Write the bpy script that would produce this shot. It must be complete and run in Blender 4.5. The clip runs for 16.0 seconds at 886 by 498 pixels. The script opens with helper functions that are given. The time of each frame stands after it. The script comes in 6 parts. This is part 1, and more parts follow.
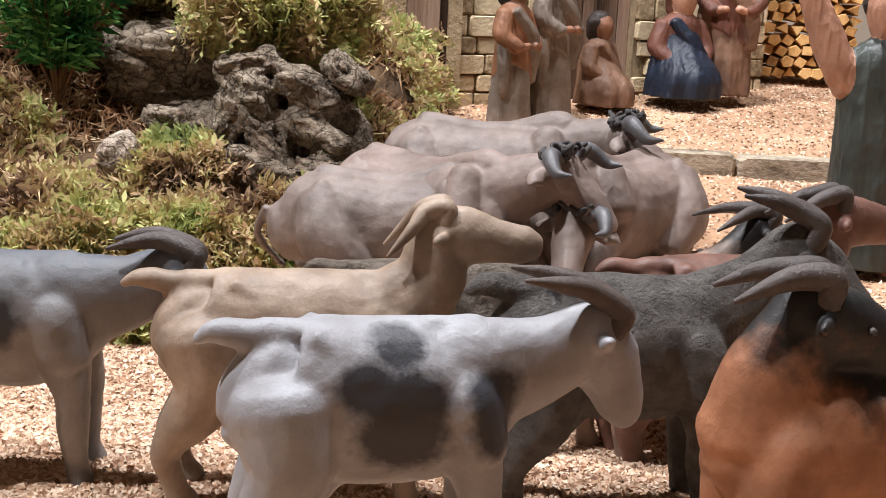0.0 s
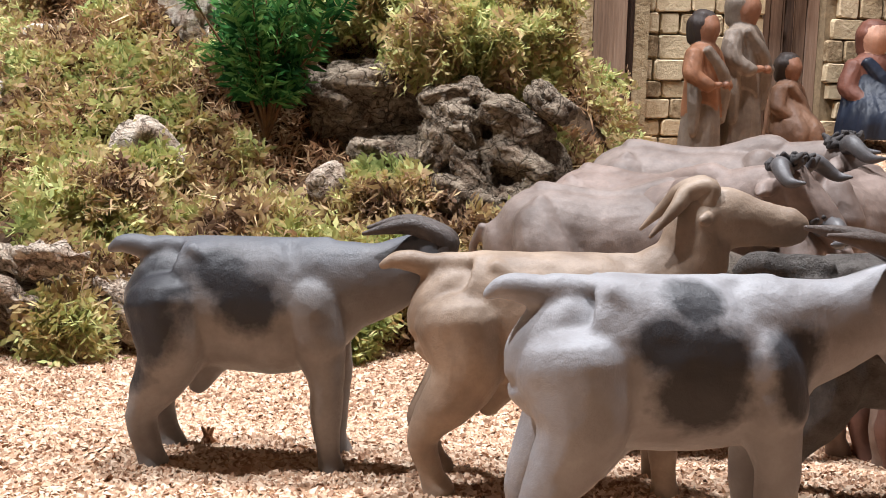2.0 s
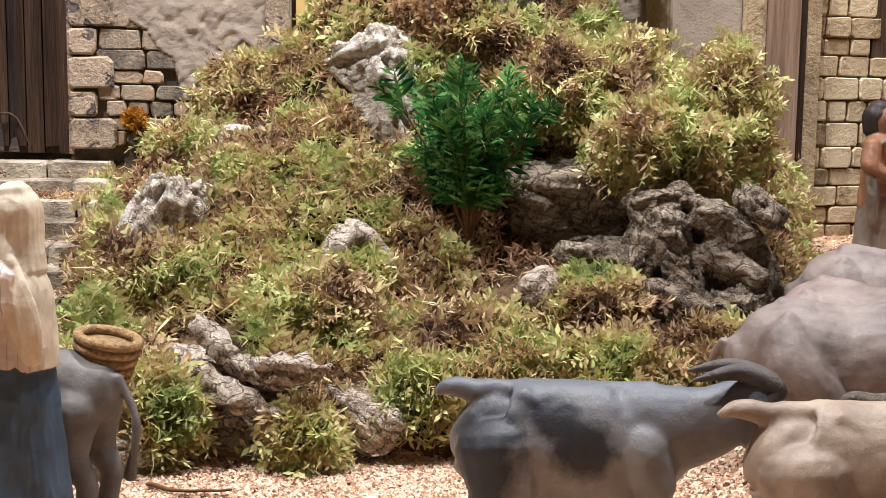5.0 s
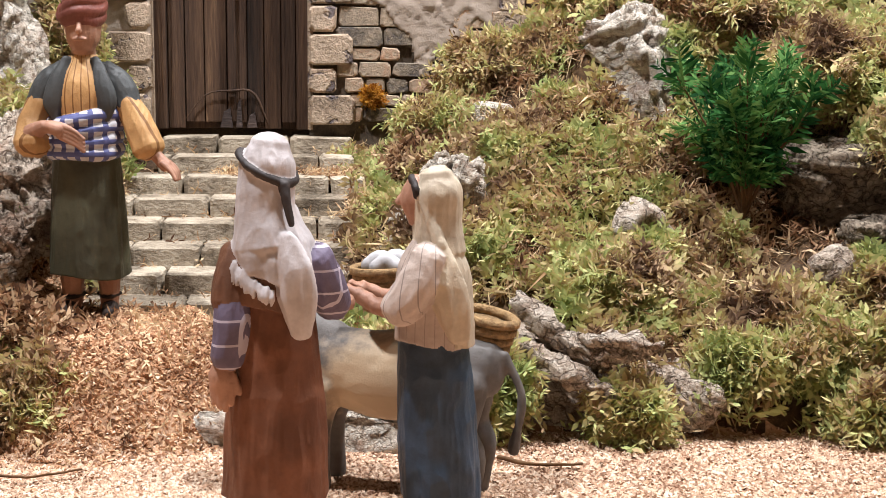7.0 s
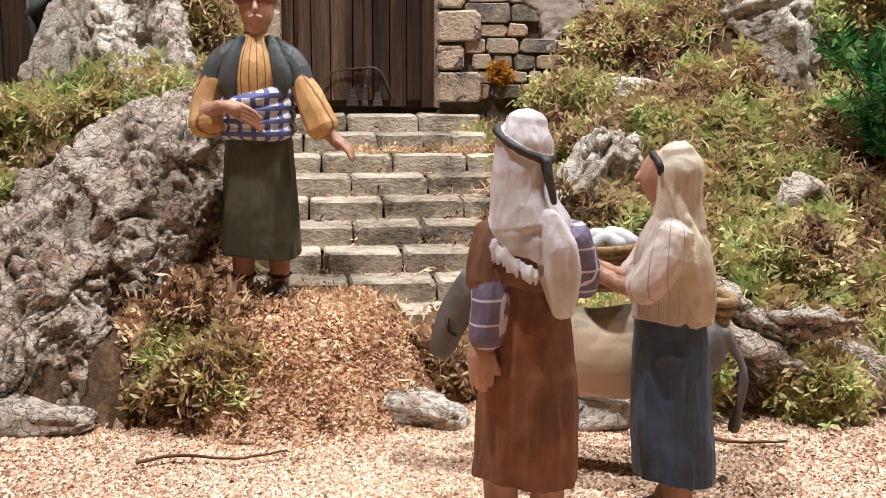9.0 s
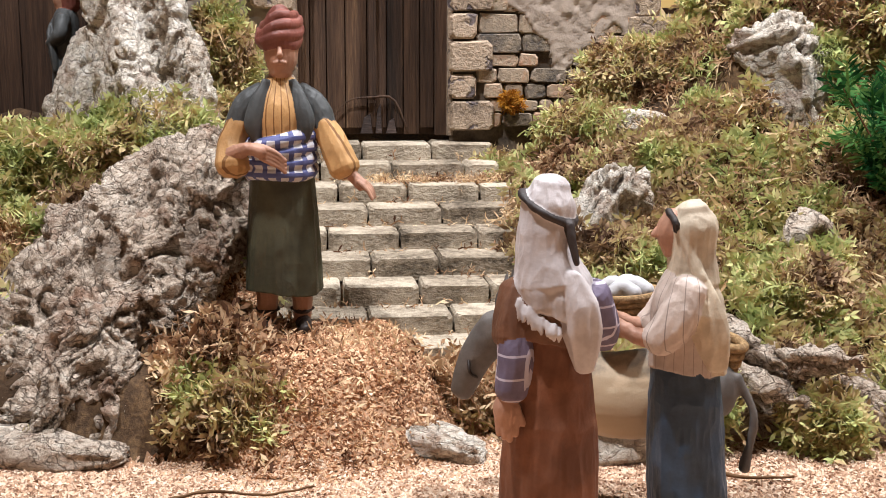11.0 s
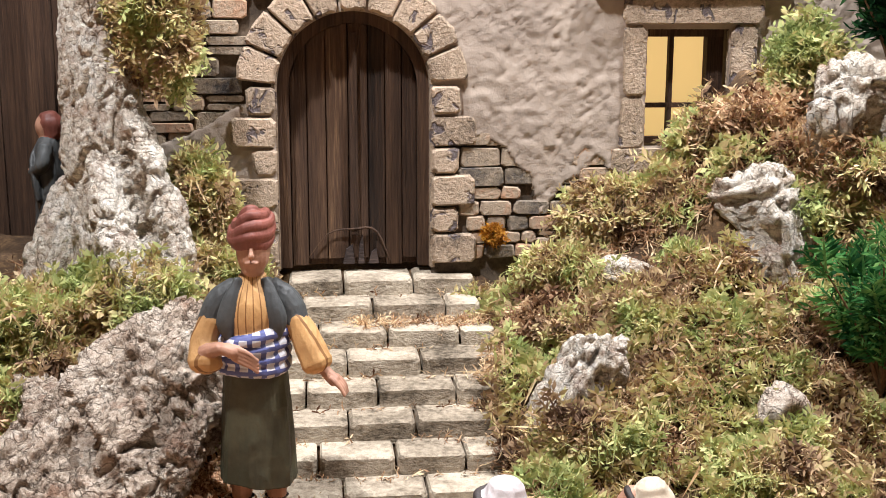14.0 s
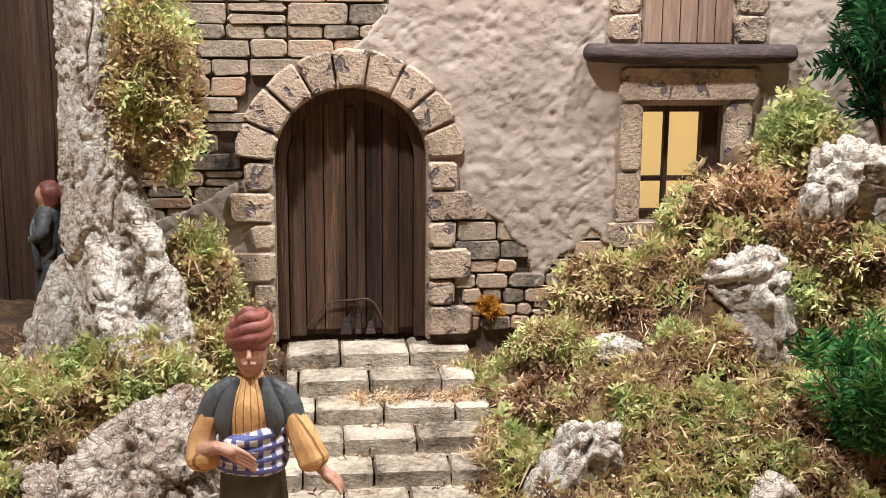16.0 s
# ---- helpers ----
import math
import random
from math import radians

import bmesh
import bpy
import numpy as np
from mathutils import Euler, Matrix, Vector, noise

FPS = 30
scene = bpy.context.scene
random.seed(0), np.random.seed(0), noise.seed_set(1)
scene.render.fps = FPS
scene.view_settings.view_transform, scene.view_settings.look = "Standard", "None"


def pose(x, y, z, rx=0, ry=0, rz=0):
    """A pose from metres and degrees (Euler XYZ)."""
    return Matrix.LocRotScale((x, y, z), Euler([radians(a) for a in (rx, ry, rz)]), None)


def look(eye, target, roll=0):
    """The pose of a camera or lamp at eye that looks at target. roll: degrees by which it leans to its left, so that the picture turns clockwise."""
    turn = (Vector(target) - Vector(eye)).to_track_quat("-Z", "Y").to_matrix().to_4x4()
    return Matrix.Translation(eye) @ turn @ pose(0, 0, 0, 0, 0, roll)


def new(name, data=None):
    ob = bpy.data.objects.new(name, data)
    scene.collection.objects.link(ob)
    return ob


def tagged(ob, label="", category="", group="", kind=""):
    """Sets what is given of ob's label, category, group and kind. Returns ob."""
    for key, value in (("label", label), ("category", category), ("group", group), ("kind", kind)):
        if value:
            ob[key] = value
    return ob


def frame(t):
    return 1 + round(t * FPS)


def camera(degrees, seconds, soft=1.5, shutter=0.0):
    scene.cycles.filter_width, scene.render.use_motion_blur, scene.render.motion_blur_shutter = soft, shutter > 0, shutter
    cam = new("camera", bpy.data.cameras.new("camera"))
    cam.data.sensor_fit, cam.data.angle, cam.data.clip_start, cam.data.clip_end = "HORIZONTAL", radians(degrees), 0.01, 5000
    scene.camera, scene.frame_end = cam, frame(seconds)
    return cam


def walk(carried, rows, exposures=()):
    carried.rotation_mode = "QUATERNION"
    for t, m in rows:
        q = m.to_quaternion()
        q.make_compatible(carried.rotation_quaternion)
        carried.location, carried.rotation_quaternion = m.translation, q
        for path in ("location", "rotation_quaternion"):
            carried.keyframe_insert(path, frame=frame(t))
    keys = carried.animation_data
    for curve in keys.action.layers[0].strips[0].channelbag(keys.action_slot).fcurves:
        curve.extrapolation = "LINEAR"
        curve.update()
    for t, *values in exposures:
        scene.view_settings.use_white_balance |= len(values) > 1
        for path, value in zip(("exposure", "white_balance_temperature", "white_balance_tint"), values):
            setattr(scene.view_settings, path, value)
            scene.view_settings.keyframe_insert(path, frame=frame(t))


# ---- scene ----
from mathutils.bvhtree import BVHTree

cam = camera(42.1, 16.0, 0.9)
METRES, EYE, TILT, LEAN, TURN = 0.8, 0.227, 0.0, 0.0, 0.0
ROWS = [
    (0.0, 0.0, 0.0, 0.0, 0.6, -13.08, -2.6),
    (0.5, -0.0087, 0.0002, 0.0044, 1.92, -12.19, -2.47),
    (1.0, -0.0179, -0.0008, 0.0041, 4.61, -11.04, -1.99),
    (1.5, -0.0437, -0.0042, -0.0281, 6.29, -10.37, -1.65),
    (2.0, -0.0564, -0.0048, -0.0522, 7.28, -9.06, -1.2),
    (2.5, -0.0647, -0.0046, -0.0505, 7.76, -7.67, -0.96),
    (3.0, -0.0726, -0.0054, -0.049, 8.14, -6.89, -0.85),
    (5.5, -0.2515, -0.0499, 0.0182, 10.87, -6.72, -0.73),
    (6.0, -0.3215, -0.0712, 0.0408, 11.56, -6.89, -0.75),
    (6.5, -0.3808, -0.0758, 0.0492, 11.58, -7.19, -0.8),
    (7.0, -0.4145, -0.0891, 0.0045, 12.01, -8.35, -0.72),
    (7.5, -0.452, -0.0964, -0.0061, 12.39, -8.9, -0.5),
    (8.0, -0.4909, -0.1032, -0.0062, 12.48, -9.19, -0.32),
    (8.5, -0.5199, -0.1055, -0.004, 12.46, -9.36, -0.23),
    (9.0, -0.5545, -0.1119, 0.0026, 12.38, -9.47, -0.15),
    (11.5, -0.5666, -0.1434, 0.0677, 12.25, -10.02, -0.2),
    (12.0, -0.5502, -0.1409, 0.0966, 12.41, -10.26, -0.1),
    (12.5, -0.5435, -0.135, 0.1345, 12.36, -10.49, -0.05),
    (13.0, -0.5427, -0.1136, 0.1803, 12.52, -10.8, -0.07),
    (13.5, -0.5455, -0.104, 0.2117, 12.65, -11.13, -0.06),
    (14.0, -0.5444, -0.1005, 0.242, 12.65, -11.48, -0.15),
    (14.5, -0.546, -0.0986, 0.2595, 12.6, -11.72, -0.22),
    (15.0, -0.5443, -0.0985, 0.289, 12.61, -11.7, -0.3),
    (15.5, -0.5441, -0.0946, 0.3111, 12.61, -11.6, -0.38),
    (16.0, -0.5446, -0.0938, 0.3319, 12.6, -11.57, -0.44),
]
# the clip's camera closes a little where the pale gravel fills its view
EXPOSURES = [(0.0, 0.02), (1.5, 0.06), (3.0, 0.02), (6.0, 0.0), (7.5, -0.1), (9.0, -0.15), (11.5, -0.11), (13.5, 0.05), (16.0, -0.02)]
walk(cam, [(t, pose(0, 0, EYE, TILT, LEAN, TURN) @ pose(METRES * x, METRES * y, METRES * z, 90 + pitch, roll, yaw)) for t, x, y, z, yaw, pitch, roll in ROWS], EXPOSURES)

# ---- light ----
world = bpy.data.worlds.new("room_light")
scene.world = world
world.use_nodes = True
world.node_tree.nodes["Background"].inputs["Color"].default_value = (0.95, 0.98, 1.0, 1)
world.node_tree.nodes["Background"].inputs["Strength"].default_value = 0.06


def lamp(name, eye, target, size, watts, colour):
    data = bpy.data.lights.new(name, "AREA")
    data.shape, data.size, data.energy, data.color = "DISK", size, watts, colour
    ob = new(name, data)
    ob.matrix_world = look(eye, target)
    return ob


lamp("ceiling_spot", (-0.1, 0.85, 1.75), (-0.3, 0.6, 0.0), 0.07, 40.0, (0.965, 0.985, 1.035))
lamp("ceiling_spot", (-0.95, 0.25, 1.7), (-0.6, 0.8, 0.1), 0.07, 40.0, (0.965, 0.985, 1.035))
lamp("ceiling_spot", (0.5, 0.7, 1.8), (0.3, 1.1, 0.1), 0.12, 18.0, (0.965, 0.985, 1.035))

# ---- materials ----


def rgb(r, g, b):
    """Linear colour from 0-255 display values."""
    return tuple((v / 255 / 12.92) if v < 10 else ((v / 255 + 0.055) / 1.055) ** 2.4 for v in (r, g, b)) + (1.0,)


class Nodes:
    def __init__(self, name, rough=0.8, spec=0.3):
        self.m = bpy.data.materials.new(name)
        self.m.use_nodes = True
        self.t = self.m.node_tree
        self.bsdf = self.t.nodes["Principled BSDF"]
        self.bsdf.inputs["Roughness"].default_value = rough
        self.bsdf.inputs["Specular IOR Level"].default_value = spec
        self.geo = self.t.nodes.new("ShaderNodeNewGeometry")
        self.co = self.geo.outputs["Position"]
        self.island = self.geo.outputs["Random Per Island"]

    def add(self, kind):
        return self.t.nodes.new("ShaderNode" + kind)

    def link(self, a, b):
        self.t.links.new(a, b)

    def mapped(self, scale, turn=(0, 0, 0), co=None):
        n = self.add("Mapping")
        n.inputs["Scale"].default_value = scale
        n.inputs["Rotation"].default_value = [radians(a) for a in turn]
        self.link(co or self.co, n.inputs["Vector"])
        return n.outputs["Vector"]

    def noise(self, scale, detail=4.0, rough=0.6, co=None, distort=0.0):
        n = self.add("TexNoise")
        n.inputs["Scale"].default_value, n.inputs["Detail"].default_value = scale, detail
        n.inputs["Roughness"].default_value, n.inputs["Distortion"].default_value = rough, distort
        self.link(co or self.co, n.inputs["Vector"])
        return n.outputs["Fac"]

    def voronoi(self, scale, co=None, feature="F1"):
        n = self.add("TexVoronoi")
        n.feature = feature
        n.inputs["Scale"].default_value = scale
        self.link(co or self.co, n.inputs["Vector"])
        return n.outputs["Distance"]

    def ramp(self, fac, stops):
        n = self.add("ValToRGB")
        el = n.color_ramp.elements
        while len(el) < len(stops):
            el.new(0.5)
        for e, (p, c) in zip(el, stops):
            e.position, e.color = p, c if len(c) == 4 else (*c, 1)
        self.link(fac, n.inputs["Fac"])
        return n.outputs["Color"]

    def mix(self, fac, a, b, kind="MIX"):
        n = self.add("Mix")
        n.data_type, n.blend_type = "RGBA", kind
        for v, i in ((fac, 0), (a, 6), (b, 7)):
            if isinstance(v, (int, float)):
                n.inputs[i].default_value = v
            elif isinstance(v, tuple):
                n.inputs[i].default_value = v
            else:
                self.link(v, n.inputs[i])
        return n.outputs[2]

    def math(self, kind, a, b=0.0, clamp=False):
        n = self.add("Math")
        n.operation, n.use_clamp = kind, clamp
        for v, i in ((a, 0), (b, 1)):
            if isinstance(v, (int, float)):
                n.inputs[i].default_value = v
            else:
                self.link(v, n.inputs[i])
        return n.outputs[0]

    def done(self, colour, bump=None, depth=0.001, strength=0.6, rough=None):
        if isinstance(colour, tuple):
            self.bsdf.inputs["Base Color"].default_value = colour
        else:
            self.link(colour, self.bsdf.inputs["Base Color"])
        if bump is not None:
            n = self.add("Bump")
            n.inputs["Distance"].default_value, n.inputs["Strength"].default_value = depth, strength
            self.link(bump, n.inputs["Height"])
            self.link(n.outputs["Normal"], self.bsdf.inputs["Normal"])
        if rough is not None:
            self.link(rough, self.bsdf.inputs["Roughness"])
        return self.m


def grainy(name, stops, big=18.0, fine=260.0, rough=0.85, depth=0.0008, spec=0.25, strength=0.6, island=0.0, stretch=None, objrand=0.0):
    """A surface whose colour wanders through the stops at a large scale and a fine one."""
    k = Nodes(name, rough, spec)
    co = k.mapped(stretch) if stretch else None
    a, b = k.noise(big, 5.0, 0.65, co), k.noise(fine, 4.0, 0.7, co)
    f = k.math("ADD", k.math("MULTIPLY", a, 0.62), k.math("MULTIPLY", b, 0.38))
    if island:
        f = k.math("ADD", f, k.math("MULTIPLY", k.math("SUBTRACT", k.island, 0.5), island))
    if objrand:
        o = k.add("ObjectInfo").outputs["Random"]
        f = k.math("ADD", f, k.math("MULTIPLY", k.math("SUBTRACT", o, 0.5), objrand))
    colour = k.ramp(f, stops)
    return k.done(colour, k.math("ADD", b, k.math("MULTIPLY", a, 0.8)), depth, strength)


SOIL = grainy("soil", [(0.3, rgb(120, 88, 66)), (0.5, rgb(178, 140, 110)), (0.62, rgb(206, 172, 142))], 9, 420, 0.95, 0.0015)
# brown litter, its colour darkened to add shade between the moss tufts
SHADED_LITTER = grainy("shaded_moss_litter", [(0.3, rgb(36, 27, 20)), (0.5, rgb(74, 56, 40)), (0.65, rgb(120, 94, 66))], 20, 300, 0.95, 0.002)
GRAVEL = grainy("cork_granules", [(0.15, rgb(120, 86, 66)), (0.42, rgb(196, 160, 132)), (0.78, rgb(230, 206, 182))], 7, 500, 0.9, 0.0005, island=0.65)
MOUND = grainy("brown_granules", [(0.15, rgb(104, 66, 44)), (0.42, rgb(176, 130, 96)), (0.78, rgb(222, 186, 150))], 24, 500, 0.9, 0.0005, island=0.65)
STEPSTONE = grainy("step_stone", [(0.34, rgb(76, 66, 54)), (0.46, rgb(144, 130, 112)), (0.6, rgb(188, 174, 154))], 40, 300, 0.88, 0.003, objrand=0.1, stretch=(0.6, 0.6, 1.1), strength=1.0)
BRICKSTONE = grainy("wall_stone", [(0.26, rgb(66, 62, 62)), (0.4, rgb(130, 117, 102)), (0.55, rgb(168, 149, 128)), (0.72, rgb(176, 134, 106))], 26, 240, 0.88, 0.0025, objrand=0.3, strength=0.9)
HONEYSTONE = grainy("honey_stone", [(0.3, rgb(110, 90, 66)), (0.45, rgb(178, 156, 124)), (0.65, rgb(206, 186, 154))], 24, 200, 0.9, 0.002, objrand=0.3, strength=0.9)
MORTAR = grainy("mortar", [(0.3, rgb(50, 43, 38)), (0.6, rgb(104, 90, 76))], 40, 300, 0.95, 0.001)
PALEMORTAR = grainy("pale_mortar", [(0.3, rgb(96, 80, 62)), (0.6, rgb(150, 130, 102))], 40, 300, 0.95, 0.001)
DARKWOOD = grainy("dark_wood", [(0.34, rgb(34, 24, 18)), (0.48, rgb(66, 48, 37)), (0.6, rgb(90, 67, 51)), (0.72, rgb(140, 110, 82))], 46, 520, 0.75, 0.002, stretch=(1, 1, 0.045), objrand=0.1, strength=1.0)
GREYWOOD = grainy("grey_wood", [(0.3, rgb(84, 66, 54)), (0.5, rgb(140, 114, 96)), (0.7, rgb(176, 150, 130))], 50, 360, 0.8, 0.001, stretch=(1, 1, 0.06), objrand=0.15)
SPLITWOOD = grainy("split_wood", [(0.3, rgb(130, 88, 46)), (0.5, rgb(206, 158, 98)), (0.7, rgb(232, 192, 134))], 30, 300, 0.8, 0.0008, objrand=0.35)
# for the charred beam, and as painted dark for the door foot's hole
CHARRED_AND_HOLE_DARK = grainy("charred_beam_and_hole_dark", [(0.3, rgb(26, 22, 22)), (0.55, rgb(70, 58, 54)), (0.75, rgb(110, 92, 82))], 50, 400, 0.8, 0.0015, stretch=(0.2, 0.2, 1))


def arch_stone_material():
    """Rosy dressed stone with dark weathered pits."""
    k = Nodes("arch_stone", 0.88, 0.25)
    a, b, pit = k.noise(40, 5, 0.65), k.noise(320, 4, 0.7), k.noise(62, 3, 0.55, None, 0.6)
    o = k.add("ObjectInfo").outputs["Random"]
    f = k.math("ADD", k.math("ADD", k.math("MULTIPLY", a, 0.6), k.math("MULTIPLY", b, 0.4)), k.math("MULTIPLY", k.math("SUBTRACT", o, 0.5), 0.14))
    colour = k.ramp(f, [(0.32, rgb(104, 90, 78)), (0.44, rgb(156, 136, 116)), (0.56, rgb(184, 162, 140)), (0.7, rgb(198, 170, 146))])
    hole = k.ramp(pit, [(0.58, (0, 0, 0)), (0.64, (0.85,) * 3)])
    colour = k.mix(hole, colour, rgb(86, 78, 84))
    return k.done(colour, k.math("SUBTRACT", k.math("ADD", b, k.math("MULTIPLY", a, 0.8)), k.math("MULTIPLY", hole, 1.2)), 0.003, 0.9)


def plaster_material():
    k = Nodes("plaster", 0.9, 0.2)
    a, b, c = k.noise(9, 4, 0.6), k.noise(60, 5, 0.7), k.noise(420, 3, 0.7)
    colour = k.ramp(a, [(0.25, rgb(136, 122, 110)), (0.5, rgb(166, 150, 136)), (0.75, rgb(182, 168, 154))])
    colour = k.mix(k.ramp(b, [(0.28, (0.45,) * 3), (0.38, (0,) * 3)]), colour, rgb(122, 108, 98))
    return k.done(colour, k.math("ADD", b, k.math("MULTIPLY", c, 0.4)), 0.0016, 0.7)


def bark_material(name, dark, mid, light, pale, split=0.8, rust=rgb(146, 104, 80)):
    """Cork bark: grey plates over a rusty layer, cut by fissures at two sizes."""
    k = Nodes(name, 0.92, 0.15)
    a, b, c = k.noise(26, 6, 0.7), k.noise(170, 6, 0.75), k.noise(640, 4, 0.7)
    f = k.math("ADD", k.math("MULTIPLY", a, 0.42), k.math("MULTIPLY", b, 0.58))
    colour = k.ramp(f, [(0.33, dark), (0.42, mid), (0.51, light), (0.64, pale)])
    colour = k.mix(k.ramp(k.noise(34, 4, 0.6), [(0.54, (0, 0, 0)), (0.68, (0.55,) * 3)]), colour, rust)
    warp = k.add("VectorMath")
    warp.operation = "MULTIPLY_ADD"
    wob = k.add("TexNoise")
    wob.inputs["Scale"].default_value = 80.0
    wob.inputs["Detail"].default_value = 4.0
    k.link(k.co, wob.inputs["Vector"])
    k.link(wob.outputs["Color"], warp.inputs[0])
    warp.inputs[1].default_value = (0.024, 0.024, 0.024)
    k.link(k.co, warp.inputs[2])
    wide = k.voronoi(62, k.mapped((1, 1, 1.7), (20, 10, 0), warp.outputs[0]), "DISTANCE_TO_EDGE")
    fine = k.voronoi(170, k.mapped((0.6, 1, 1.6), (10, 25, 0), warp.outputs[0]), "DISTANCE_TO_EDGE")
    crack = k.ramp(wide, [(0.0, (split,) * 3), (0.03, (split * 0.5,) * 3), (0.06, (0,) * 3)])
    small = k.ramp(fine, [(0.0, (split * 0.6,) * 3), (0.045, (0,) * 3)])
    colour = k.mix(k.math("MULTIPLY", small, 0.35), k.mix(k.math("MULTIPLY", crack, 0.7), colour, dark), dark)
    relief = k.math("SUBTRACT", k.math("ADD", b, k.math("MULTIPLY", c, 0.5)), k.math("MULTIPLY", k.math("ADD", crack, small), 0.9))
    return k.done(colour, relief, 0.004, 1.0)


ARCHSTONE = arch_stone_material()
PLASTER = plaster_material()
BARK = bark_material("cork_bark", rgb(64, 49, 41), rgb(160, 139, 121), rgb(206, 187, 168), rgb(228, 215, 200), 0.75)
BARKPALE = bark_material("pale_bark", rgb(88, 68, 54), rgb(184, 164, 144), rgb(228, 216, 200), rgb(246, 240, 230), 0.5)
BARKDARK = bark_material("dark_bark", rgb(40, 32, 27), rgb(116, 100, 86), rgb(158, 142, 124), rgb(186, 170, 150), 0.85, rgb(112, 84, 64))


def moss_material(name, stops, low=11.0, wander=0.35):
    k = Nodes(name, 0.9, 0.15)
    a = k.noise(low, 3, 0.55)
    f = k.math("ADD", k.math("MULTIPLY", k.math("SUBTRACT", a, 0.5), 2.3), k.math("MULTIPLY", k.math("SUBTRACT", k.island, 0.5), wander))
    colour = k.ramp(k.math("ADD", f, 0.5, True), stops)
    k.done(colour)
    thin, both = k.add("BsdfTranslucent"), k.add("MixShader")
    k.link(colour, thin.inputs["Color"])
    both.inputs[0].default_value = 0.28
    k.link(k.bsdf.outputs[0], both.inputs[1])
    k.link(thin.outputs[0], both.inputs[2])
    k.link(both.outputs[0], k.t.nodes["Material Output"].inputs["Surface"])
    return k.m


MOSS = moss_material("moss_leaf", [(0.05, rgb(100, 76, 60)), (0.26, rgb(182, 152, 120)), (0.46, rgb(206, 188, 138)), (0.64, rgb(194, 196, 132)), (0.92, rgb(142, 154, 96))], 17.0, 0.4)
DRYMOSS = moss_material("dry_moss", [(0.05, rgb(88, 60, 44)), (0.45, rgb(180, 142, 110)), (0.9, rgb(230, 204, 166))], 22.0, 0.8)
STRAW = moss_material("dry_straw", [(0.1, rgb(150, 118, 84)), (0.9, rgb(226, 200, 158))], 22.0, 0.9)
LEAF = moss_material("shrub_leaf", [(0.1, rgb(28, 70, 36)), (0.5, rgb(60, 112, 56)), (0.9, rgb(116, 156, 88))], 30.0, 0.8)
DARKLEAF = moss_material("conifer_leaf", [(0.1, rgb(14, 40, 20)), (0.5, rgb(26, 68, 34)), (0.9, rgb(56, 100, 56))], 30.0, 0.8)
TWIG = grainy("twig", [(0.3, rgb(60, 42, 28)), (0.7, rgb(120, 88, 58))], 60, 400)

GLOW = bpy.data.materials.new("lit_paper")
GLOW.use_nodes = True
GLOW.node_tree.nodes["Principled BSDF"].inputs["Base Color"].default_value = rgb(235, 205, 140)
GLOW.node_tree.nodes["Principled BSDF"].inputs["Emission Color"].default_value = rgb(255, 214, 140)
GLOW.node_tree.nodes["Principled BSDF"].inputs["Emission Strength"].default_value = 0.7


def paint(name, colour, shade=0.72, rough=0.5, spots=(), spotcolour=None, fur=0.00024, big=45.0, stripe=None, top=None):
    """Painted clay: a colour that wanders to a darker wash; spots are (x, y, z, radius) in the thing's own metres."""
    k = Nodes(name, rough, 0.35)
    own = k.add("TexCoord").outputs["Object"]
    a, b = k.noise(big, 4, 0.6), k.noise(520, 5, 0.75)
    dark = tuple(v * shade * w for v, w in zip(colour[:3], (0.92, 0.88, 0.86))) + (1,)
    c = k.mix(k.ramp(a, [(0.35, (0, 0, 0)), (0.65, (1, 1, 1))]), dark, colour)
    c = k.mix(k.ramp(b, [(0.3, (0.35,) * 3), (0.55, (0,) * 3)]), c, dark)
    if top:
        s = k.add("SeparateXYZ")
        k.link(own, s.inputs[0])
        z0, z1, col = top
        f = k.math("DIVIDE", k.math("SUBTRACT", k.math("ADD", s.outputs[2], k.math("MULTIPLY", k.math("SUBTRACT", a, 0.5), 0.03)), z0), z1 - z0, True)
        c = k.mix(f, c, col)
    for x, y, z, r in spots:
        n = k.add("VectorMath")
        n.operation = "DISTANCE"
        k.link(own, n.inputs[0])
        n.inputs[1].default_value = (x, y, z)
        d = k.math("ADD", k.math("DIVIDE", n.outputs["Value"], r), k.math("MULTIPLY", k.math("SUBTRACT", k.noise(110, 5, 0.65), 0.5), 0.8))
        c = k.mix(k.ramp(d, [(0.6, (1, 1, 1)), (1.12, (0, 0, 0))]), c, spotcolour)
    if stripe:
        gap, thin, col, ways = stripe
        s = k.add("SeparateXYZ")
        k.link(own, s.inputs[0])
        ang = k.math("ARCTAN2", s.outputs[1], s.outputs[0])
        for v in [w for w, on in ((k.math("MULTIPLY", ang, 0.02), "v" in ways), (s.outputs[2], "h" in ways)) if on]:
            fr = k.math("FRACT", k.math("DIVIDE", v, gap))
            c = k.mix(k.math("LESS_THAN", fr, thin), c, col)
    d = k.noise(170, 4, 0.65, k.mapped((1, 1, 0.5)))
    return k.done(c, k.math("ADD", k.math("ADD", b, a), k.math("MULTIPLY", d, 1.3)), fur * 1.4, 0.8)


# ---- building helpers ----


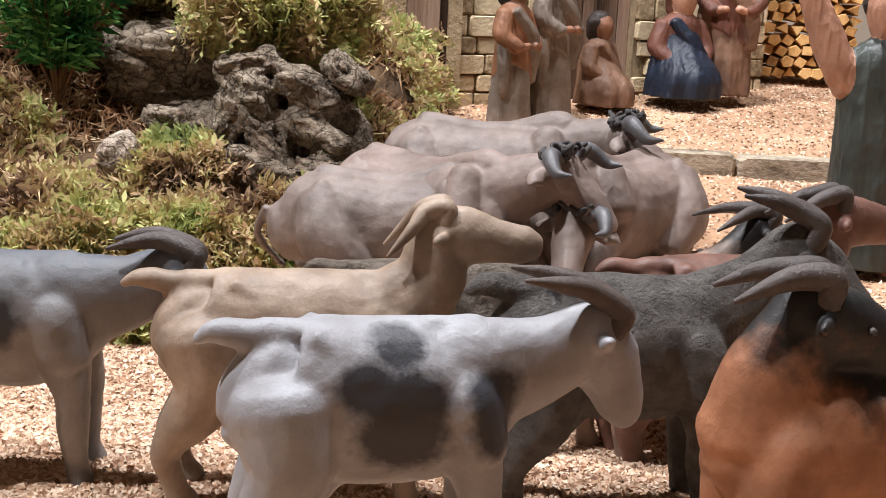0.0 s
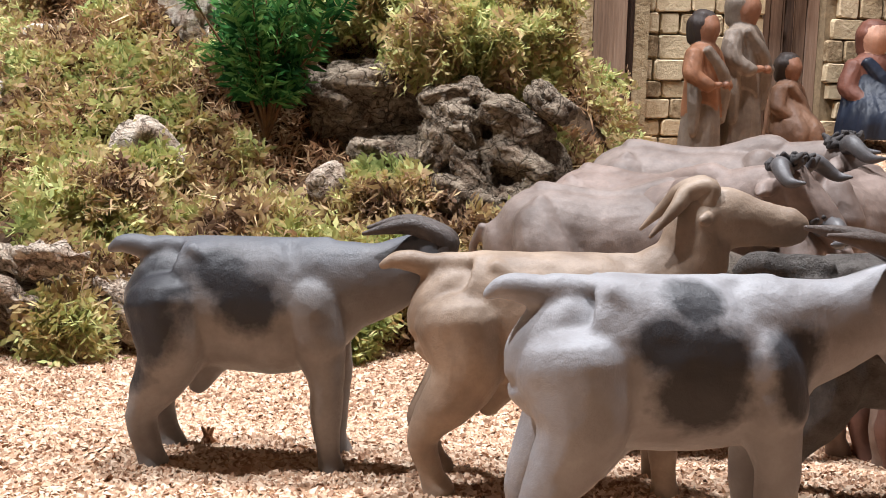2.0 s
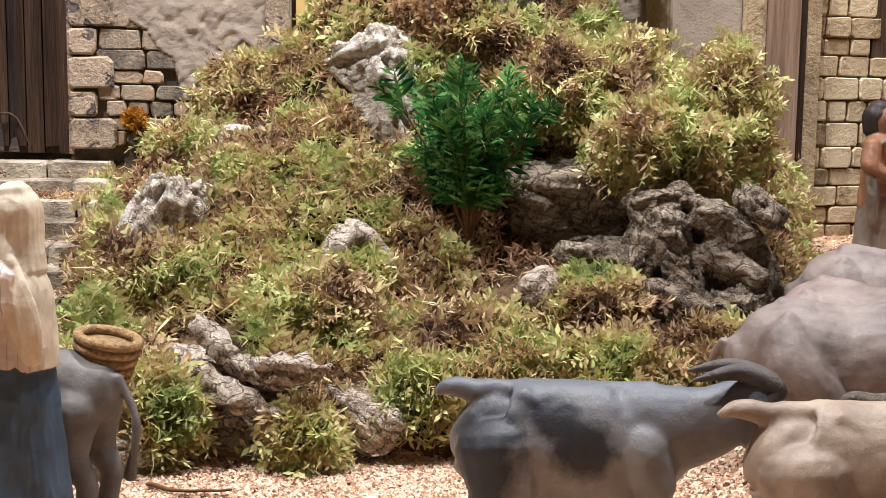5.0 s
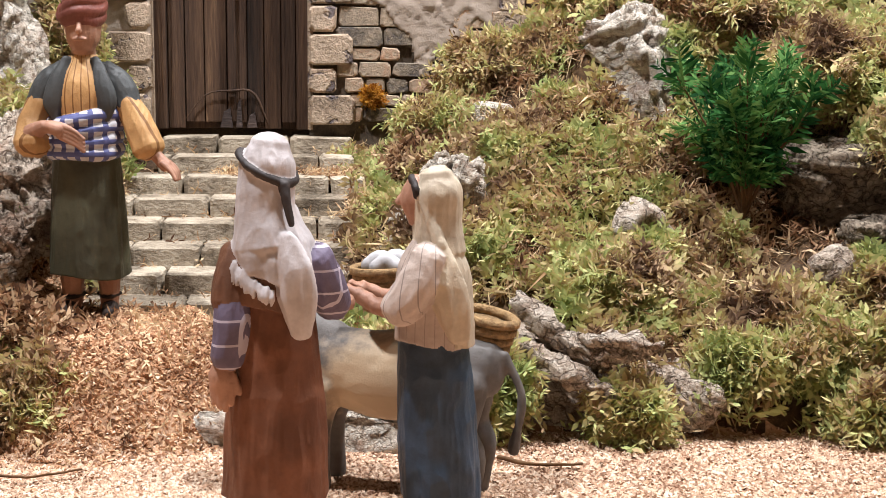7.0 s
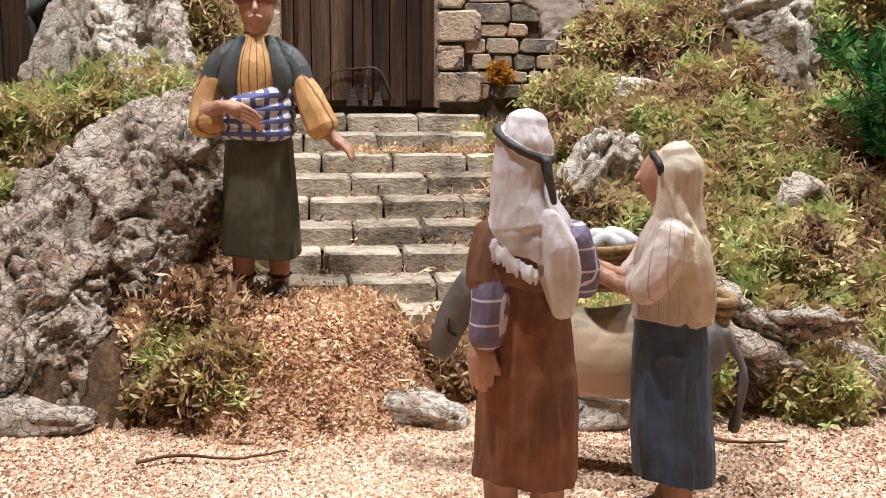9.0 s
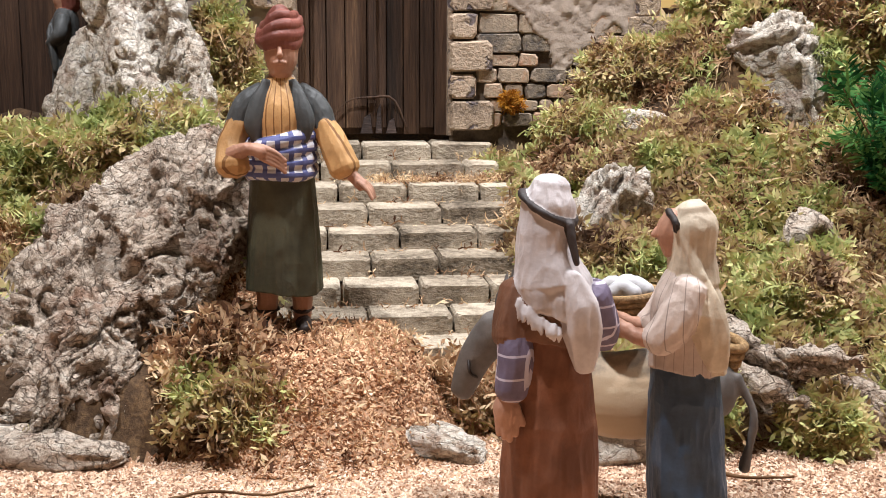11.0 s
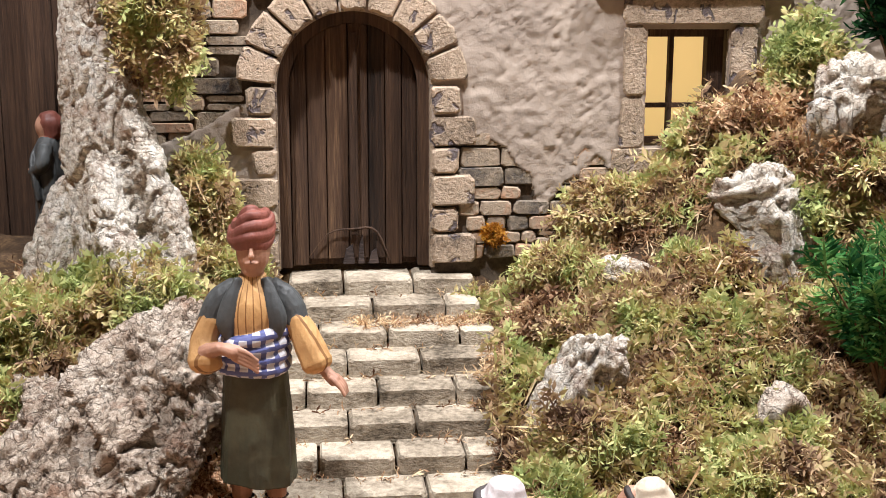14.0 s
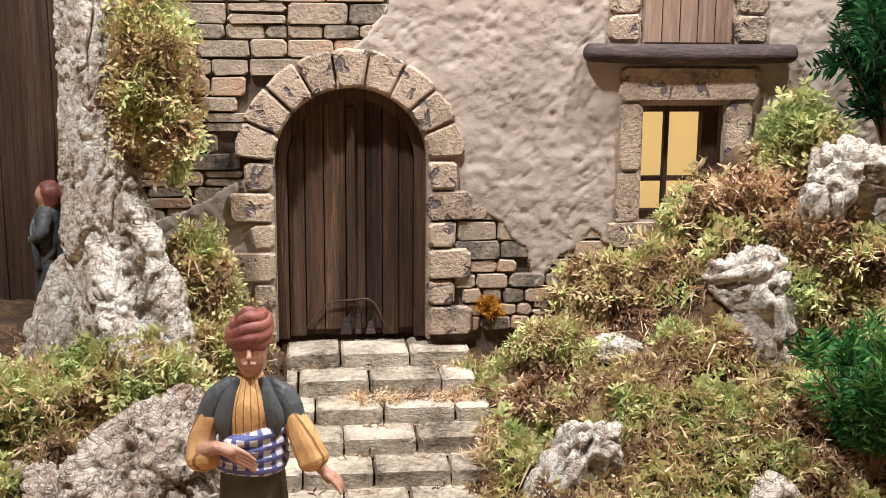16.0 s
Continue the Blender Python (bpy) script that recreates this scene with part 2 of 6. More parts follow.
def vnoise(p, seed=0):
    """Smooth value noise, -1 to 1, for an array of points (n, 3)."""
    i = np.floor(p).astype(np.int64)
    f = p - i
    f = f * f * (3 - 2 * f)

    def h(dx, dy, dz):
        n = (i[:, 0] + dx) * 374761393 + (i[:, 1] + dy) * 668265263 + (i[:, 2] + dz) * 2147483647 + seed * 974634777
        n = (n ^ (n >> 13)) * 1274126177 & 0x7FFFFFFF
        n = n ^ (n >> 16)
        return (n & 0xFFFF) / 32767.5 - 1.0

    def lerp(a, b, w):
        return a + (b - a) * w

    x0 = lerp(lerp(h(0, 0, 0), h(1, 0, 0), f[:, 0]), lerp(h(0, 1, 0), h(1, 1, 0), f[:, 0]), f[:, 1])
    x1 = lerp(lerp(h(0, 0, 1), h(1, 0, 1), f[:, 0]), lerp(h(0, 1, 1), h(1, 1, 1), f[:, 0]), f[:, 1])
    return lerp(x0, x1, f[:, 2])


def fbm(p, octaves=4, seed=0, ridged=False):
    p = np.asarray(p, float)
    total, amp = np.zeros(len(p)), 1.0
    for o in range(octaves):
        v = vnoise(p * 2**o + 17.3 * o, seed + o)
        total += amp * ((1 - 2 * np.abs(v)) if ridged else v)
        amp *= 0.52
    return total


def mesh(name, verts, faces, material, smooth=True, slots=None):
    me = bpy.data.meshes.new(name)
    me.from_pydata(np.asarray(verts).tolist(), [], faces.tolist() if isinstance(faces, np.ndarray) else faces)
    for m in material if isinstance(material, (list, tuple)) else [material]:
        me.materials.append(m)
    if slots is not None:
        me.polygons.foreach_set("material_index", np.asarray(slots, dtype=np.int32))
    me.polygons.foreach_set("use_smooth", [smooth] * len(me.polygons))
    me.update()
    return me


def thing(name, label, category, group="", kind="", data=None, at=None):
    ob = tagged(new(name, data), label, category, group, kind)
    if at is not None:
        ob.matrix_world = at
    return ob


def part(name, data, parent, label=""):
    ob = new(name, data)
    ob.parent = parent
    return tagged(ob, label)


def grid_faces(nu, nv, wrap=False):
    """Quads of an nu x nv grid of vertices; wrap closes it along v."""
    i, j = np.meshgrid(np.arange(nu - 1), np.arange(nv if wrap else nv - 1), indexing="ij")
    i, j = i.ravel(), j.ravel()
    k = (j + 1) % nv
    return np.stack([i * nv + j, (i + 1) * nv + j, (i + 1) * nv + k, i * nv + k], 1)


def smoothed(points, radii, n):
    """Catmull-Rom through the points and radii, n samples."""
    P = np.column_stack([np.asarray(points, float), np.asarray(radii, float).reshape(len(points), -1)])
    P = np.vstack([2 * P[0] - P[1], P, 2 * P[-1] - P[-2]])
    t = np.linspace(0, len(points) - 1 - 1e-6, n)
    i = t.astype(int)
    f = (t - i)[:, None]
    a, b, c, d = P[i], P[i + 1], P[i + 2], P[i + 3]
    return 0.5 * (2 * b + (c - a) * f + (2 * a - 5 * b + 4 * c - d) * f**2 + (3 * b - a - 3 * c + d) * f**3)


class Shape:
    """Gathers closed tubes and lofts, each with its material slot, for one mesh."""

    def __init__(self):
        self.v, self.f, self.s, self.n = [], [], [], 0

    def put(self, verts, faces, slot):
        self.v.append(np.asarray(verts, float))
        self.f += [tuple(int(i) + self.n for i in q) for q in faces]
        self.s += [slot] * len(faces)
        self.n += len(verts)

    def tube(self, points, radii, slot=0, sides=14, flat=1.0, n=None, up=(0, 1, 0), folds=0, depth=0.0):
        """A rounded tube through the points; flat scales it across the 'up' direction."""
        m = n or max(6, 5 * len(points))
        P = smoothed(points, radii, m)
        C, R = P[:, :3], np.maximum(P[:, 3], 1e-5)
        T = np.gradient(C, axis=0)
        T /= np.linalg.norm(T, axis=1)[:, None] + 1e-12
        cap = np.sin(np.linspace(0.15, np.pi / 2, 4))[:-1]
        back = np.cos(np.linspace(0.15, np.pi / 2, 4))[:-1]
        C = np.vstack([C[0] - T[0] * (R[0] * back)[:, None] * 0.7, C, C[-1] + T[-1] * (R[-1] * back[::-1])[:, None] * 0.7])
        R = np.concatenate([R[0] * cap, R, R[-1] * cap[::-1]])
        T = np.vstack([np.repeat(T[:1], 3, 0), T, np.repeat(T[-1:], 3, 0)])
        U = np.asarray(up, float) - (T @ np.asarray(up, float))[:, None] * T
        U /= np.linalg.norm(U, axis=1)[:, None] + 1e-9
        V = np.cross(T, U)
        th = np.linspace(0, 2 * np.pi, sides, endpoint=False)
        w = 1 + depth * np.sin(folds * th) if folds else np.ones(sides)
        ring = C[:, None] + R[:, None, None] * ((w * np.cos(th))[None, :, None] * U[:, None] * flat + (w * np.sin(th))[None, :, None] * V[:, None])
        k = len(C)
        self.put(ring.reshape(-1, 3), list(map(tuple, grid_faces(k, sides, True))) + [tuple(range(sides))[::-1], tuple(range((k - 1) * sides, k * sides))], slot)

    def robe(self, rows, slot=0, folds=9, depth=0.0, sides=40, phase=0.0, hang=0.0):
        """An upright loft of rows (z, radius along x, radius along y, middle x, middle y), its folds deepening downwards."""
        P = smoothed([(r[3], r[4], r[0]) for r in rows], [(r[1], r[2]) for r in rows], 7 * len(rows))
        th = np.linspace(0, 2 * np.pi, sides, endpoint=False)
        k = len(P)
        low = np.clip((P[:, 2].max() - P[:, 2]) / (np.ptp(P[:, 2]) + 1e-9), 0, 1)[:, None]
        amp = 1 + depth * low * (np.sin(folds * th + phase)[None] + 0.6 * np.sin((folds * 2 - 3) * th + 2 * phase + 3 * low))
        x = P[:, 0:1] + P[:, 3:4] * np.cos(th)[None] * amp
        y = P[:, 1:2] + P[:, 4:5] * np.sin(th)[None] * amp
        z = np.repeat(P[:, 2:3], sides, 1) + hang * low * np.sin(2 * th + phase)[None]
        self.put(np.stack([x, y, z], -1).reshape(-1, 3), list(map(tuple, grid_faces(k, sides, True))) + [tuple(range(sides))[::-1], tuple(range((k - 1) * sides, k * sides))], slot)

    def mesh(self, name, materials, smooth=True):
        me = mesh(name, np.vstack(self.v), self.f, materials, smooth, self.s)
        bm = bmesh.new()
        bm.from_mesh(me)
        bmesh.ops.recalc_face_normals(bm, faces=bm.faces)
        bm.to_mesh(me)
        bm.free()
        return me


def fused(shape, voxel, rounds=6):
    """The union of a shape's tubes as one smooth skin: vertices and faces."""
    ob = new("skin", shape.mesh("skin", [SOIL]))
    r = ob.modifiers.new("fuse", "REMESH")
    r.mode, r.voxel_size = "VOXEL", voxel
    s = ob.modifiers.new("soften", "SMOOTH")
    s.factor, s.iterations = 0.5, rounds
    me = bpy.data.meshes.new_from_object(ob.evaluated_get(bpy.context.evaluated_depsgraph_get()))
    v = np.zeros(len(me.vertices) * 3)
    me.vertices.foreach_get("co", v)
    f = [tuple(p.vertices) for p in me.polygons]
    bpy.data.objects.remove(ob)
    bpy.data.meshes.remove(me)
    return v.reshape(-1, 3), f


def fused_painted(shape, voxel, rounds, crease=0.0):
    """The union of a shape's tubes as one skin that keeps each tube's material slot; crease pushes fine cloth folds in."""
    src_v, src_f, src_s = np.vstack(shape.v), shape.f, np.array(shape.s)
    v, f = fused(shape, voxel, rounds)
    tree = BVHTree.FromPolygons(src_v.tolist(), src_f)
    mids = np.array([v[list(q)].mean(0) for q in f])
    slots = src_s[[tree.find_nearest(Vector(p))[2] for p in mids]]
    if crease:
        me = mesh("skin", v, f, SOIL)
        n = np.zeros(len(v) * 3)
        me.vertex_normals.foreach_get("vector", n)
        bpy.data.meshes.remove(me)
        fold = fbm(v * np.array([150, 150, 42]), 2, 5, True) - 0.3
        v = v + n.reshape(-1, 3) * (crease * fold)[:, None]
    return v, f, slots


def solid(outline, front, back, bevel, place):
    """A piece with a flat outline (s, z), its front edge bevelled; place(s, out, z) gives the world point of each."""
    o = np.asarray(outline, float)
    mid = o.mean(0)
    d = np.linalg.norm(o - mid, axis=1)[:, None]
    inner = mid + (o - mid) * np.maximum(0.3, 1 - bevel / d)
    k = len(o)
    pts = [place(s, front, z) for s, z in inner] + [place(s, front - bevel, z) for s, z in o] + [place(s, back, z) for s, z in o]
    faces = [tuple(range(k)), tuple(range(2 * k, 3 * k))[::-1]]
    for i in range(k):
        j = (i + 1) % k
        faces += [(k + i, k + j, j, i), (2 * k + i, 2 * k + j, k + j, k + i)]
    return pts, faces


def box(lo, hi):
    (a, b, c), (d, e, f) = lo, hi
    v = [(a, b, c), (d, b, c), (d, e, c), (a, e, c), (a, b, f), (d, b, f), (d, e, f), (a, e, f)]
    return v, [(3, 2, 1, 0), (4, 5, 6, 7), (0, 1, 5, 4), (1, 2, 6, 5), (2, 3, 7, 6), (3, 0, 4, 7)]


def rounded(corners, cut, wobble, rnd):
    """An outline with each corner cut to two points, and jittered."""
    out, k = [], len(corners)
    for i in range(k):
        p, a, b = np.array(corners[i]), np.array(corners[i - 1]), np.array(corners[(i + 1) % k])
        for q in (a, b):
            d = q - p
            out.append(p + d / np.linalg.norm(d) * min(cut * rnd.uniform(0.6, 1.5), np.linalg.norm(d) * 0.4) + np.array([rnd.uniform(-1, 1), rnd.uniform(-1, 1)]) * wobble)
    return out

# ---- ground and hill ----
ANG = radians(19.0)
ALONG, OUT = np.array([math.cos(ANG), math.sin(ANG), 0]), np.array([math.sin(ANG), -math.cos(ANG), 0])
CORNER = np.array([-0.666, 0.982, 0.0])
RISER, GOING, TOP = 0.0153, 0.036, 0.176


def on_wall(s, out, z):
    return tuple(CORNER + ALONG * s + OUT * out + np.array([0, 0, z]))


def step(a, b, v):
    t = np.clip((v - a) / (b - a), 0, 1)
    return t * t * (3 - 2 * t)


def base_height(x, y):
    """The gravel: nearly level, higher under the near herd, rising to the terrace behind."""
    z = 0.024 * step(0.58, 0.44, y) * step(-0.48, -0.3, x)
    z = z + 0.052 * step(0.5, 0.64, y) * step(-0.16, 0.0, x) + 0.022 * step(0.72, 1.0, y) * step(-0.35, 0.02, x)
    z = z + 0.016 * step(0.998, 1.0, y) * step(-0.03, 0.0, x) + 0.1 * np.clip(y - 1.0, 0, 0.6) * step(-0.3, 0.0, x)
    p = np.column_stack([x, y, 0 * x])
    return z + 0.0025 * fbm(p * 14, 3, 5)


def hill_height(x, y):
    foot = np.interp(x, [-1.3, -0.92, -0.8, -0.68, -0.6, -0.5, -0.4, -0.3, -0.2, 0.0], [0.56, 0.52, 0.53, 0.6, 0.63, 0.635, 0.655, 0.685, 0.705, 0.74])
    slope = np.interp(x, [-1.3, -0.9, -0.8, -0.72, -0.6, -0.5, -0.4, -0.3, -0.2, 0.0], [0.34, 0.5, 0.5, 0.36, 0.36, 0.54, 0.66, 0.56, 0.46, 0.4])
    d = y - foot
    h = 0.045 * step(0.0, 0.035, d) + slope * np.clip(d, 0, 0.42) - 0.012
    h = h + 0.55 * np.clip(d - 0.2, 0, 0.14) * step(-0.5, -0.36, x) * (1 - step(-0.2, -0.08, x))
    p = np.column_stack([x, y, 0 * x])
    h = h + (0.013 * fbm(p * 11, 3, 9) + 0.022 * np.abs(fbm(p * 20, 2, 21)) - 0.009) * step(0.0, 0.03, d)
    h = np.where((d < 0) | (x < -1.45), -0.05, h)
    return np.where(x > -0.045, h - 3.0 * (x + 0.045) * (1 + 0.3 * np.sin(60 * y)), h)


def stair_place(x, y):
    px, py = x - CORNER[0], y - CORNER[1]
    return px * ALONG[0] + py * ALONG[1], px * OUT[0] + py * OUT[1]


def height(x, y):
    z = base_height(x, y)
    h = hill_height(x, y)
    # the gravel mound beside the foot of the stairs
    r = np.hypot((x + 0.705) / 0.115, (y - 0.63) / 0.10)
    p = np.column_stack([x, y, 0 * x])
    mound = 0.068 * (1 - step(0.5, 1.0, r)) + 0.004 * fbm(p * 30, 2, 3) - 0.003
    s, q = stair_place(x, y)
    inside = step(-0.2, -0.175, s) * (1 - step(0.005, 0.03, s))
    tread = TOP - RISER * (q - 0.0195) / GOING - 0.022
    tread = np.where(q > 0.345, -0.05, np.maximum(tread, -0.05))
    h = h * (1 - inside) + np.minimum(h, tread) * inside
    return np.maximum(np.maximum(z, h), np.where(r < 1, mound, -1))


def ground_mesh():
    xs = np.concatenate([np.linspace(-3, -1.36, 8), np.arange(-1.3, 0.75, 0.0065), np.linspace(0.8, 3, 8)])
    ys = np.concatenate([np.linspace(-2, 0.1, 8), np.arange(0.15, 1.5, 0.0065), np.linspace(1.56, 2.25, 5)])
    X, Y = np.meshgrid(xs, ys, indexing="ij")
    Z = height(X.ravel(), Y.ravel())
    F = grid_faces(len(xs), len(ys))
    mx, my = X.ravel()[F].mean(1), Y.ravel()[F].mean(1)
    return mesh("ground", np.column_stack([X.ravel(), Y.ravel(), Z]), F, [SOIL, SHADED_LITTER], True, (hill_height(mx, my) > base_height(mx, my) + 0.003).astype(int))


thing("ground", "pinkish tan granule ground rising into a mossy bank", "ground", kind="structure", data=ground_mesh())


def scatter(n, x0, x1, y0, y1, seed):
    r = np.random.default_rng(seed)
    return r, r.uniform(x0, x1, n), r.uniform(y0, y1, n)


def slope_normal(x, y):
    e = 0.004
    n = np.column_stack([height(x - e, y) - height(x + e, y), height(x, y - e) - height(x, y + e), np.full(len(x), 2 * e)])
    return n / np.linalg.norm(n, axis=1)[:, None]


OCTA = np.array([(1, 0, -0.4), (-1, 0, -0.4), (0, 1, -0.4), (0, -1, -0.4), (0.1, 0, 1)], float)
OCTAF = np.array([(0, 2, 4), (2, 1, 4), (1, 3, 4), (3, 0, 4)])


def frames(nrm, r):
    """Random turn about each normal: three axes per item."""
    a = r.normal(size=nrm.shape)
    a -= (a * nrm).sum(1)[:, None] * nrm
    a /= np.linalg.norm(a, axis=1)[:, None]
    return a, np.cross(nrm, a), nrm


def gravel_mesh(n, name, material, heap):
    r, x, y = scatter(n, -1.0, 0.5, 0.36, 1.45, 4)
    near = np.arange(n) < n * 0.72
    y = np.where(near, 0.36 + (y - 0.36) * 0.36, y)
    x = np.where(near & (x > 0.2), x - 1.0, x)
    keep = (y < 0.8) | (x > -0.02)
    keep &= (hill_height(x, y) < base_height(x, y) + 0.004) | (np.hypot((x + 0.705) / 0.112, (y - 0.63) / 0.098) < 1)
    keep &= (np.hypot((x + 0.705) / 0.112, (y - 0.63) / 0.098) < 1 + 0.15 * r.normal(size=n)) == heap
    x, y = x[keep], y[keep]
    nr = slope_normal(x, y)
    nr = nr + 0.35 * r.normal(size=nr.shape)
    nr /= np.linalg.norm(nr, axis=1)[:, None]
    a, b, c = frames(nr, r)
    k = len(x)
    size = np.array([0.0023, 0.0017, 0.0012])[None] * r.uniform(0.55, 1.25, (k, 3))
    P = np.column_stack([x, y, height(x, y) + 0.0004])
    o = OCTA[None] * r.uniform(0.75, 1.2, (k, 5, 1)) + 0.25 * r.normal(size=(k, 5, 3))
    V = P[:, None] + o[..., 0:1] * (a * size[:, :1])[:, None] + o[..., 1:2] * (b * size[:, 1:2])[:, None] + o[..., 2:3] * (c * size[:, 2:])[:, None]
    F = (OCTAF[None] + (np.arange(k) * 5)[:, None, None]).reshape(-1, 3)
    return mesh(name, V.reshape(-1, 3), F, material, False)


thing("gravel", "pale pinkish cork granules strewn over the ground", "gravel", kind="stuff", data=gravel_mesh(240000, "gravel", GRAVEL, False))
thing("granule_heap", "heap of reddish brown cork granules under the man", "gravel", kind="stuff", data=gravel_mesh(240000, "granule_heap", MOUND, True))

# ---- moss ----


def sprigs(name, pos, nrm, size, r, material, leaves=7, droop=0.5, width=0.3, spread=0.8):
    """Feathery sprigs: a bent stem strip and leaflets on both sides, all in one mesh."""
    k = len(pos)
    d = nrm + spread * r.normal(size=(k, 3)) * 0.55
    d /= np.linalg.norm(d, axis=1)[:, None]
    a, b, c = frames(d, r)
    L = size * r.uniform(0.55, 1.35, k)
    bend = droop * r.uniform(0.2, 1.3, k)

    def point(t):
        """Along the stem: rises, then bends over."""
        return pos + (c * (L * t * (1 - 0.35 * bend * t))[:, None]) + a * (L * bend * t * t * 0.8)[:, None] - np.array([0, 0, 1.0]) * (L * bend * t**2 * 0.35)[:, None]

    V, F, n = [], [], 0
    ts = (0.0, 0.45, 1.0)
    pts = [point(t) for t in ts]
    w = b * (L * 0.045)[:, None]
    V += [pts[0] - w, pts[0] + w, pts[1] - w, pts[1] + w, pts[2]]
    quad = [(0, 1, 3), (0, 3, 2), (2, 3, 4)]
    n = 5
    for i in range(leaves):
        t = 0.15 + 0.8 * (i + 0.5) / leaves
        side = 1 if i % 2 else -1
        q = point(t)
        out = b * side * 0.8 + a * r.uniform(-0.4, 0.8, (k, 1)) + c * 0.55 + 0.25 * r.normal(size=(k, 3))
        out /= np.linalg.norm(out, axis=1)[:, None]
        ll = (L * 0.5 * (1.2 - 0.6 * t))[:, None]
        wd = np.cross(out, a) * ll * width
        V += [q, q + out * ll * 0.5 + wd, q + out * ll, q + out * ll * 0.5 - wd]
        quad += [(n, n + 1, n + 2), (n, n + 2, n + 3)]
        n += 4
    V = np.stack(V, 1).reshape(-1, 3)
    F = (np.array(quad)[None] + (np.arange(k) * n)[:, None, None]).reshape(-1, 3)
    return mesh(name, V, F, material, False)


# bare places where bark or soil shows: (x, y, radius)
BARE = [(-0.39, 0.93, 0.03), (-0.53, 0.805, 0.025), (-0.42, 0.67, 0.035), (-0.12, 0.78, 0.045), (-0.86, 0.6, 0.07), (-0.86, 0.68, 0.06), (-0.93, 0.82, 0.03), (-0.49, 0.935, 0.012)]


def moss_points(n, seed, patch, x0=-1.25, x1=0.02, y0=0.5, y1=1.2):
    r, x, y = scatter(n, x0, x1, y0, y1, seed)
    h, z = hill_height(x, y), base_height(x, y)
    s, q = stair_place(x, y)
    p = np.column_stack([x, y, 0 * x])
    keep = (h > z + 0.004) & (q > 0.004)
    edge = 0.008 * fbm(p * 50, 2, 8)
    keep &= ~((s > -0.183 + edge) & (s < 0.015 + edge) & (q < 0.34))
    for bx, by, br in BARE:
        keep &= np.hypot(x - bx, y - by) > br * (1 + 0.35 * fbm(p * 30, 2, 12))
    keep &= np.hypot((x + 0.705) / 0.1, (y - 0.63) / 0.09) > 1
    keep &= fbm(p * 16, 3, 30 + patch) > (-0.16 if patch == 0 else -0.12)
    x, y = x[keep], y[keep]
    return r, x, y, np.column_stack([x, y, height(x, y) - 0.001])


r, x, y, P = moss_points(62000, 11, 0)
nm = slope_normal(x, y) * 0.8 + np.array([0, -0.15, 0.5])
puff = 0.03 * np.clip(fbm(P * 30, 2, 44) + 0.1, 0, 1.2)
P = P + nm * (puff * np.random.default_rng(3).uniform(0.3, 1, len(P)))[:, None]
thing("moss", "yellow-green dried moss in feathery tufts over the bank", "moss", kind="stuff", data=sprigs("moss", P, nm, 0.0185, r, MOSS, 7, 0.9, 0.2))
r, x, y, P = moss_points(60000, 12, 1)
nm = slope_normal(x, y) * 0.6 + np.array([0, -0.2, 0.3])
thing("dry_moss", "brown dried moss and stringy litter on the bank", "moss", kind="stuff", data=sprigs("dry_moss", P, nm, 0.021, r, DRYMOSS, 5, 1.4, 0.11, 1.6))

r, x, y, P = moss_points(5200, 13, 0)
P[:, 2] += 0.008
nm = slope_normal(x, y) + np.array([0, -0.3, 0.0])
thing("dry_straw", "thin dry stems and needles lying in the moss", "straw", kind="stuff", data=sprigs("dry_straw", P, nm, 0.026, r, STRAW, 1, 1.6, 0.06, 1.8))
r, x, y = scatter(900, -0.82, -0.6, 0.53, 0.73, 78)
keep = np.hypot((x + 0.705) / 0.112, (y - 0.63) / 0.098) < 0.97
x, y = x[keep], y[keep]
thing("heap_litter", "stringy brown moss mixed into the granule heap", "litter", kind="stuff", data=sprigs("heap_litter", np.column_stack([x, y, height(x, y)]), slope_normal(x, y), 0.014, r, DRYMOSS, 4, 1.2, 0.15, 1.6))
r = np.random.default_rng(77)
s, q = r.uniform(-0.1, 0.03, 420), r.normal(0.068, 0.006, 420)
P = CORNER[None] + ALONG[None] * s[:, None] + OUT[None] * q[:, None] + np.array([0, 0, TOP - 2 * RISER + 0.0005])
s, k8 = r.uniform(-0.17, 0.025, 260), r.integers(1, 9, 260)
Q = CORNER[None] + ALONG[None] * s[:, None] + OUT[None] * (0.0195 + GOING * (k8 - 0.85))[:, None] + np.stack([0 * s, 0 * s, TOP - RISER * k8 + 0.0005], 1)
P = np.vstack([P, Q])
thing("step_litter", "dry brown litter caught on the stair treads", "litter", kind="stuff", data=sprigs("step_litter", P, np.tile(np.array([0.2, -0.6, 0.35]), (len(P), 1)), 0.011, r, DRYMOSS, 3, 0.8, 0.15, 1.6))

# ---- cork bark ----


